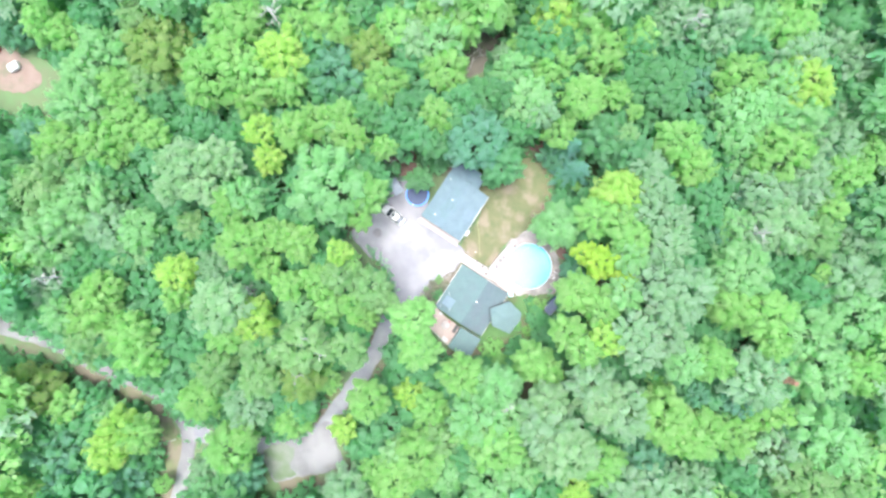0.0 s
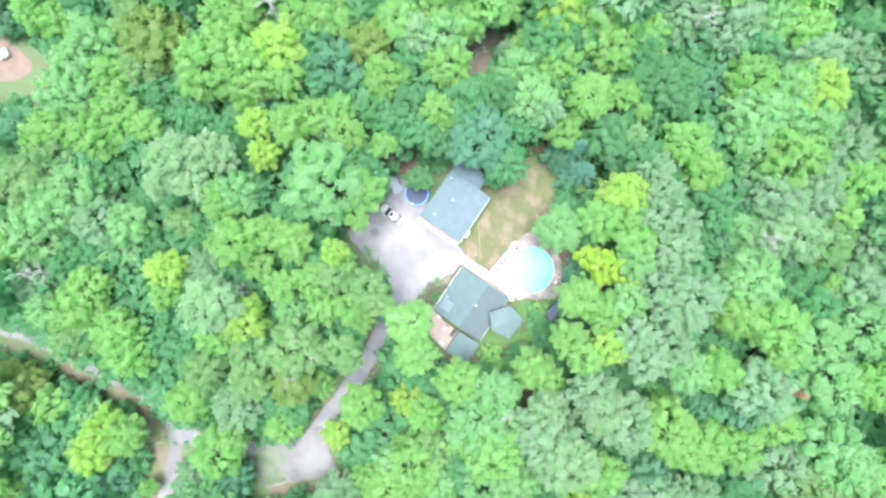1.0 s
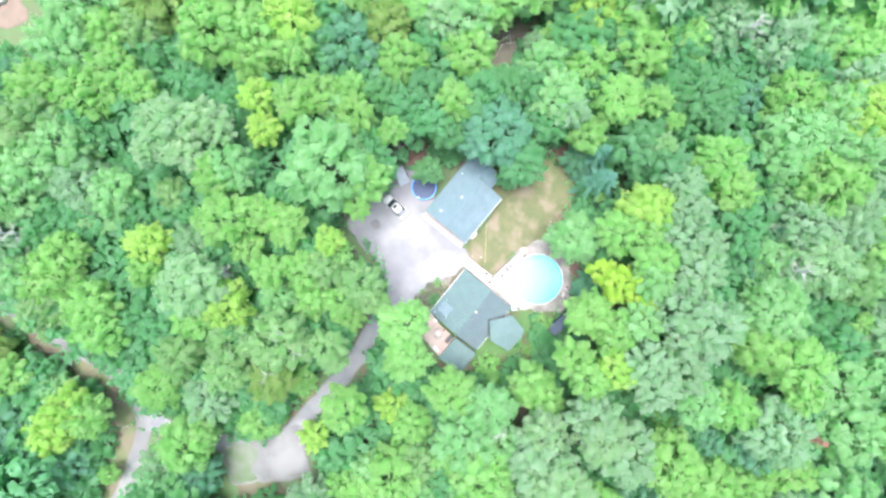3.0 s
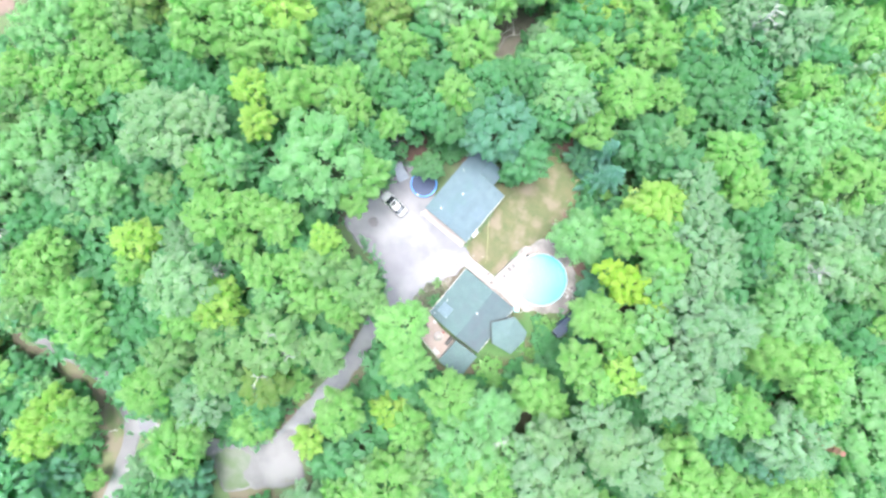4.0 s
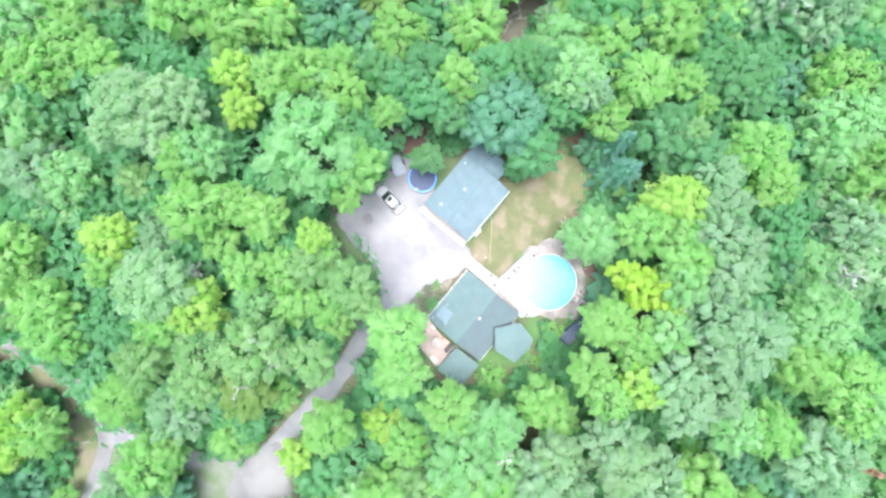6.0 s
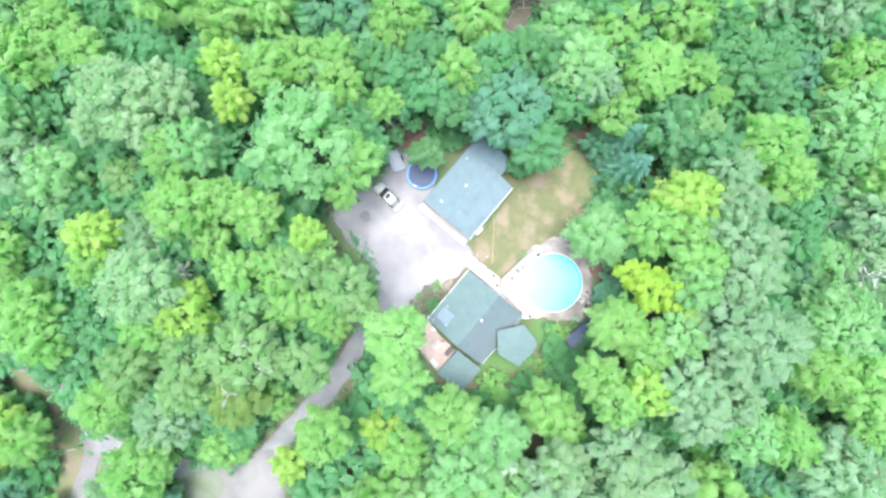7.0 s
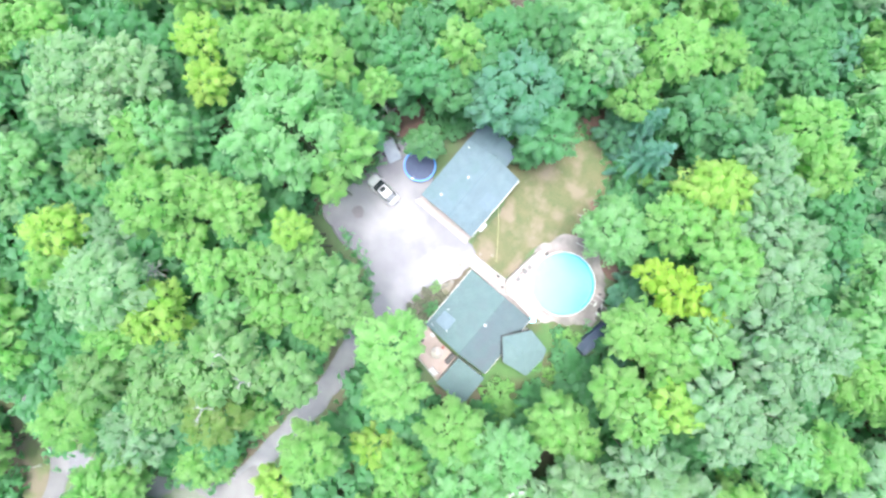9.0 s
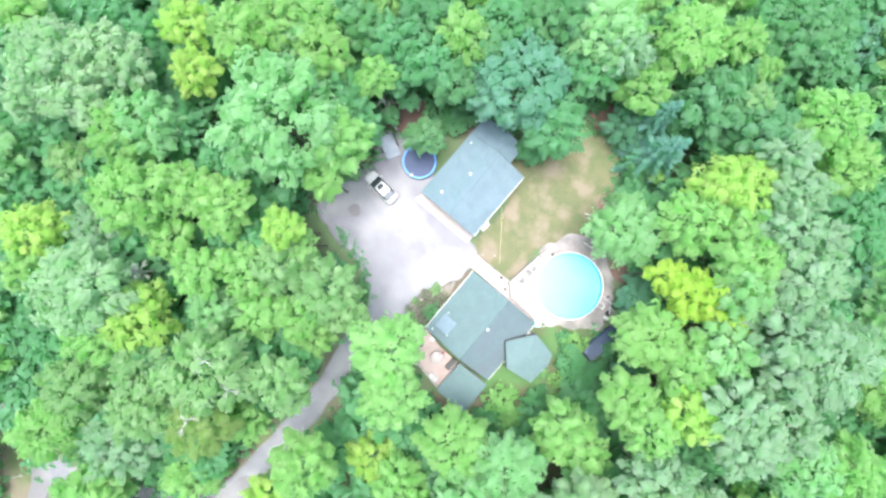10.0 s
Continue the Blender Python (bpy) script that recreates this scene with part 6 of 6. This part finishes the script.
tree(40.7, -29.7, 4.9, 15.0, "lime")
tree(47.5, -30.1, 3.8, 14.0, "lime")
tree(52.3, -26.0, 4.1, 15.0, "lime")
tree(48.6, -25.6, 3.6, 13.0, "pine")
tree(53.1, -32.9, 5.2, 16.0, "palepine")
tree(60.4, -30.3, 5.5, 18.0, "maple")
tree(63.5, -32.1, 3.7, 17.0, "maple")
tree(56.9, -29.0, 3.4, 13.0, "pine")
tree(40.7, -36.2, 4.6, 9.0, "pine")
tree(50.0, -38.6, 5.0, 13.0, "green")
tree(56.8, -36.5, 5.1, 18.0, "olive")
tree(64.8, -37.1, 3.9, 16.0, "olive")
tree(73.1, -30.6, 4.0, 9.0, "pine")
tree(72.3, -36.8, 4.0, 10.0, "pine")
tree(40.1, -37.9, 3.7, 16.0, "palepine")
tree(51.1, 8.1, 3.6, 10.0, "pine")
tree(52.4, 9.5, 4.5, 15.0, "palepine")
tree(57.9, 9.5, 4.9, 15.0, "palepine")
tree(54.5, 3.6, 4.6, 16.0, "pale")
tree(50.9, 1.9, 3.6, 14.0, "palepine")
tree(48.3, 3.8, 3.5, 12.0, "maple")
tree(60.5, 2.1, 4.0, 14.0, "olive")
tree(63.3, 6.4, 3.0, 13.0, "lime")
tree(68.9, 7.7, 4.3, 12.0, "pine")
tree(69.8, 1.9, 4.3, 12.0, "palepine")
tree(32.9, 34.8, 3.3, 12.0, "lime")
tree(45.9, 37.3, 5.2, 14.0, "palepine")
tree(38.0, 38.2, 4.2, 13.0, "palepine")
tree(50.5, 33.2, 4.7, 12.0, "green")
tree(48.0, 32.8, 3.4, 9.0, "dark")
tree(53.1, 37.7, 4.1, 12.0, "maple")
tree(57.4, 36.2, 4.2, 14.0, "lime")
tree(58.3, 31.4, 4.9, 15.0, "palepine")
tree(48.5, 27.7, 4.6, 14.0, "lime")
tree(58.1, 26.7, 5.0, 16.0, "yellow")
tree(54.8, 26.8, 3.7, 15.0, "maple")
tree(48.8, 22.3, 4.5, 15.0, "maple")
tree(53.6, 21.0, 4.1, 15.0, "maple")
tree(58.1, 20.6, 4.3, 15.0, "maple")
tree(54.0, 15.2, 5.0, 17.0, "lime")
tree(48.3, 18.6, 4.0, 14.0, "maple")
tree(54.5, 28.8, 2.6, 8.0, "pine")
tree(64.6, 17.1, 4.2, 14.0, "palepine")
tree(63.2, 14.5, 3.3, 11.0, "pine")
tree(65.4, 11.8, 3.8, 14.0, "lime")
tree(70.4, 15.1, 3.2, 13.0, "lime")
tree(67.9, 21.8, 4.3, 12.0, "palepine")
tree(68.6, 25.3, 4.1, 11.0, "green")
tree(68.9, 30.4, 4.5, 12.0, "palepine")
tree(65.0, 34.1, 3.7, 12.0, "palepine")
tree(66.8, 36.9, 3.7, 12.0, "soft")
tree(72.7, 36.7, 3.6, 10.0, "pine")
tree(51.2, 13.9, 3.7, 12.0, "maple")
tree(58.8, 12.2, 4.9, 15.0, "palepine")
tree(47.9, 16.6, 3.3, 11.0, "green")
tree(3.5, 38.3, 4.4, 13.0, "lime")
tree(7.2, 38.2, 2.5, 11.0, "maple")
tree(10.0, 40.1, 2.9, 11.0, "lime")
tree(13.2, 34.9, 2.6, 8.0, "lime")
tree(18.6, 38.6, 4.4, 13.0, "yellow")
tree(17.2, 35.1, 4.9, 12.0, "green")
tree(18.3, 30.7, 4.1, 11.0, "lime")
tree(24.5, 37.6, 4.6, 13.0, "lime")
tree(26.3, 32.8, 4.2, 13.0, "lime")
tree(23.9, 33.9, 2.9, 11.0, "green")
tree(29.0, 38.5, 3.3, 12.0, "green")
tree(32.0, 34.0, 3.7, 12.0, "green")
tree(10.2, 33.5, 1.8, 7.0, "palepine")
tree(11.9, 29.7, 3.7, 11.0, "maple")
tree(-32.5, 36.7, 4.1, 15.0, "lime")
tree(-25.9, 31.2, 4.3, 16.0, "yellow")
tree(-30.5, 28.4, 3.9, 15.0, "lime")
tree(-23.8, 36.4, 3.4, 13.0, "lime")
tree(-21.9, 33.6, 3.1, 12.0, "green")
tree(-18.3, 37.3, 4.6, 14.0, "lime")
tree(-13.2, 38.7, 3.5, 12.0, "green")
tree(-7.6, 35.9, 3.6, 14.0, "lime")
tree(-11.9, 32.3, 3.8, 14.0, "ochre")
tree(-17.5, 29.6, 5.5, 14.0, "pine")
tree(-9.4, 27.1, 3.8, 14.0, "lime")
tree(-5.0, 34.0, 3.4, 14.0, "pale")
tree(-0.4, 34.6, 4.2, 13.0, "maple")
tree(0.5, 29.4, 4.0, 13.0, "lime")
tree(-5.7, 31.1, 3.3, 12.0, "green")
tree(-2.0, 38.3, 3.8, 13.0, "lime")
tree(-25.5, 27.1, 3.6, 14.0, "lime")
tree(-31.0, 24.8, 3.8, 14.0, "lime")
tree(-22.4, 29.5, 3.4, 12.0, "green")
tree(-16.8, -30.6, 2.6, 9.5, "yellow")
tree(-6.4, 15.8, 1.4, 7.5, "green")
tree(-8.3, 13.9, 1.2, 6.5, "green")
tree(21.4, 16.8, 2.9, 13.5, "spruce")
tree(22.4, 13.0, 3.1, 14.0, "spruce")
tree(-3.9, 11.9, 2.4, 8.5, "shade")
tree(52.3, -19.9, 2.0, 18.5, "rusty")


# ---- low growth between the trees, and the woods beyond ----
def inside(x, y, outline):
    hit = False
    for (x0, y0), (x1, y1) in zip(outline, outline[1:] + outline[:1]):
        if (y0 > y) != (y1 > y) and x < (x1 - x0) * (y - y0) / (y1 - y0) + x0:
            hit = not hit
    return hit


OPEN = [
    [(-17.0, 1.5), (-15.8, 5.2), (-12.6, 9.2), (-11.0, 13), (-9.8, 18), (-4.4, 18), (-2, 13.5), (2, 17), (8, 15), (13, 18), (18, 20), (21, 14), (21, 8), (20, 4), (24, 0.5), (23, -6), (20.4, -11.5), (14.6, -15.2), (11.2, -17.2), (7, -19.8), (1, -21), (-1.5, -18), (-5, -15), (-9, -12.5), (-10, -7), (-11.5, -3)],
    [(-34, -37.4), (-29.5, -33.6), (-22, -30), (-18.0, -34), (-17.0, -39.6), (-21, -42.5), (-31, -44), (-33, -40)],
    [(1.5, 30), (3.6, 38), (8.6, 39.5), (11, 37), (7.5, 29.5)],
    [(-90, 29), (-83, 39), (-73, 37), (-63, 30), (-64, 24), (-78, 24)],
]
LINES = smooth_line([(-95, -9), (-80.2, -14.5), (-71, -17.4), (-62.8, -22.0), (-57.6, -24.2), (-52.8, -26.9), (-49, -30.6), (-47.4, -34.8), (-47.6, -39), (-49.2, -46), (-60, -80)], 1.5)
TRACK = smooth_line([(-47, -32.2), (-43.4, -33.6), (-37.5, -35.4), (-31, -35.3), (-26, -35.6), (-22.8, -33.4), (-20.0, -30.0), (-17.2, -25.9), (-14.6, -22.6), (-12.5, -19.0), (-11.0, -15.6), (-9.4, -12.0)], 1.5)


def is_open(x, y, room):
    if any(inside(x, y, o) for o in OPEN):
        return True
    p = Vector((x, y, 0))
    return min((p - q).length for q in LINES) < 2.0 + room or min((p - q).length for q in TRACK) < 2.0 + room


def joined(name, places, shapes, material, label, category):
    """Many small crowns in one mesh."""
    V, Fa, Nn, base = [], [], [], 0
    for x, y, z, s, tall, a, k in places:
        v, f, n = shapes[k % len(shapes)]
        c, sn = math.cos(a), math.sin(a)
        w = np.empty_like(v)
        w[:, 0] = x + s * (v[:, 0] * c - v[:, 1] * sn)
        w[:, 1] = y + s * (v[:, 0] * sn + v[:, 1] * c)
        w[:, 2] = z + tall * v[:, 2]
        m = n.copy()
        m[:, 0], m[:, 1] = n[:, 0] * c - n[:, 1] * sn, n[:, 0] * sn + n[:, 1] * c
        V.append(w)
        Nn.append(m)
        Fa.append(f + base)
        base += len(v)
    ob = new(name, mesh_of(name, np.concatenate(V), np.concatenate(Fa), np.concatenate(Nn), material))
    return tagged(ob, label, category, kind="stuff")


r = random.Random(21)
low = [round_crown(1.0, 9, 9, 0.42, (0.35, 0.5)) for _ in range(5)]
places, rim_places = [], []
ALL = np.array(PLANTED)
for gx in range(-28, 29):
    for gy in range(-17, 18):
        x, y = gx * 3.0 + r.uniform(-1.2, 1.2), gy * 3.0 + r.uniform(-1.2, 1.2)
        away = np.hypot(ALL[:, 0] - x, ALL[:, 1] - y)
        if is_open(x, y, 0.6) or np.any((away < 0.45 * ALL[:, 2]) & (ALL[:, 3] > 9)):
            continue
        over, near = ALL[away < ALL[:, 2] + 1.2, 3], ALL[away < ALL[:, 2] + 4.5, 3]
        h = min(0.72 * over.min() if len(over) else 13.0, 0.62 * near.mean() if len(near) else 9.0) * r.uniform(0.85, 1.0)
        s = r.uniform(1.9, 2.9)
        rim = any(is_open(x + 3.5 * math.cos(a), y + 3.5 * math.sin(a), 0.0) for a in (0, 1.57, 3.14, 4.71))
        if rim:
            s, h = s * 0.65, r.uniform(1.2, 3.5)
        (rim_places if rim else places).append((x, y, h - s * 0.8, s, s * r.uniform(0.9, 1.4), r.uniform(0, 6.28), r.randrange(5)))
joined("undergrowth", places, low, LEAF["dark"], "shaded green saplings and undergrowth between the trees", "undergrowth")
joined("bushes", rim_places, SHRUBS, LEAF["green"], "low green bushes along the edges of the clearing and roads", "bushes")

near_far = [round_crown(2.8, 20, 24, 0.6, (0.8, 1.2)) for _ in range(4)]
far = [round_crown(1.0, 8, 7, 0.42, (0.35, 0.5)) for _ in range(4)]
rings = {"lime": [], "far": [], "palepine": [], "green": []}
places = []
step = 7.2
for gx in range(-21, 22):
    for gy in range(-15, 16):
        x, y = gx * step + r.uniform(-2.4, 2.4), gy * step + r.uniform(-2.4, 2.4)
        if (abs(x) < 70 and abs(y) < 40.5) or math.hypot(x, y) > 140 or is_open(x, y, 3.0) or any(inside(x + 5 * math.cos(a), y + 5 * math.sin(a), OPEN[3]) for a in range(6)):
            continue
        s = r.uniform(3.2, 4.8)
        h = r.uniform(12.5, 17)
        kind, turn, which = r.choice(("lime", "far", "far", "palepine", "green")), r.uniform(0, 6.28), r.randrange(4)
        if kind == "palepine" and x < -30 and y < -30:
            kind = "green"
        if abs(x) < 96 and abs(y) < 60:
            rings[kind].append((x, y, h - s * 0.9, s / 2.8, s / 2.8, turn, which))
        else:
            places.append((x, y, h - s, s, s * 1.3, turn, which))
for kind, word in (("lime", "light-green"), ("far", "mid-green"), ("palepine", "pale grey-green"), ("green", "deep green")):
    joined("woods", rings[kind], near_far, LEAF[kind], word + " trees of the dense woods all round", "woods")
joined("far_woods", places, far, LEAF["far"], "dense mixed green woods stretching away all round", "woods")
bm = bmesh.new()
for x, y, z, *_ in [p for q in (places, *rings.values()) for p in q]:
    a = [bm.verts.new((x + 0.2 * math.cos(k * math.tau / 3), y + 0.2 * math.sin(k * math.tau / 3), -0.1)) for k in range(3)]
    tip = bm.verts.new((x, y, z + 1.5))
    for k in range(3):
        bm.faces.new((a[k], a[(k + 1) % 3], tip))
tagged(part("far_trunks", bm, BARK), "brown trunks of the surrounding woods", "trunks", kind="stuff")

# grass tufts along the clearing's rims and over the lawns
rims = [smooth_line(o, 0.5) for o in ([(-16.6, 2.6), (-15.4, 4.6), (-14.0, 6.3), (-11.6, 8.2), (-10.2, 9.6), (-9.8, 12.9), (-6.4, 12.9)], [(-9.4, -9.0), (-9.0, -7.0), (-10.6, -3.2), (-13.4, 0.2)], [(7.6, 13.6), (12.4, 16.6), (16.4, 16.8), (19.9, 13.8), (20.0, 9.8), (18.9, 5.2)], [(19.8, -8.2), (20.8, -12.6), (17.2, -16.8), (12.2, -19.6), (8.0, -19.6)])]
places = []
for line in rims:
    for p in line:
        for _ in range(3):
            places.append((p.x + r.gauss(0, 0.45), p.y + r.gauss(0, 0.45), 0.05, r.uniform(0.15, 0.4), r.uniform(0.1, 0.3), r.uniform(0, 6.28), r.randrange(5)))
for way, near, wide in ((LINES, 2.6, 3.4), (TRACK, 1.55, 2.3)):
    for p, q in [(p, q) for p, q in zip(way, way[1:]) for _ in (0, 1)]:
        d = (q - p).normalized()
        w = r.choice((-1, 1)) * r.uniform(near, wide)
        if any(inside(p.x - d.y * w, p.y + d.x * w, o) for o in OPEN[:2]):
            continue
        places.append((p.x - d.y * w, p.y + d.x * w, 0.05, r.uniform(0.2, 0.5), r.uniform(0.15, 0.4), r.uniform(0, 6.28), r.randrange(5)))
tuft = [round_crown(0.9, 4, 5, 0.6, (0.4, 0.5)) for _ in range(5)]
joined("grass_tufts", places, tuft, LEAF["green"], "uneven green grass tufts along the edges of the clearing", "grass")
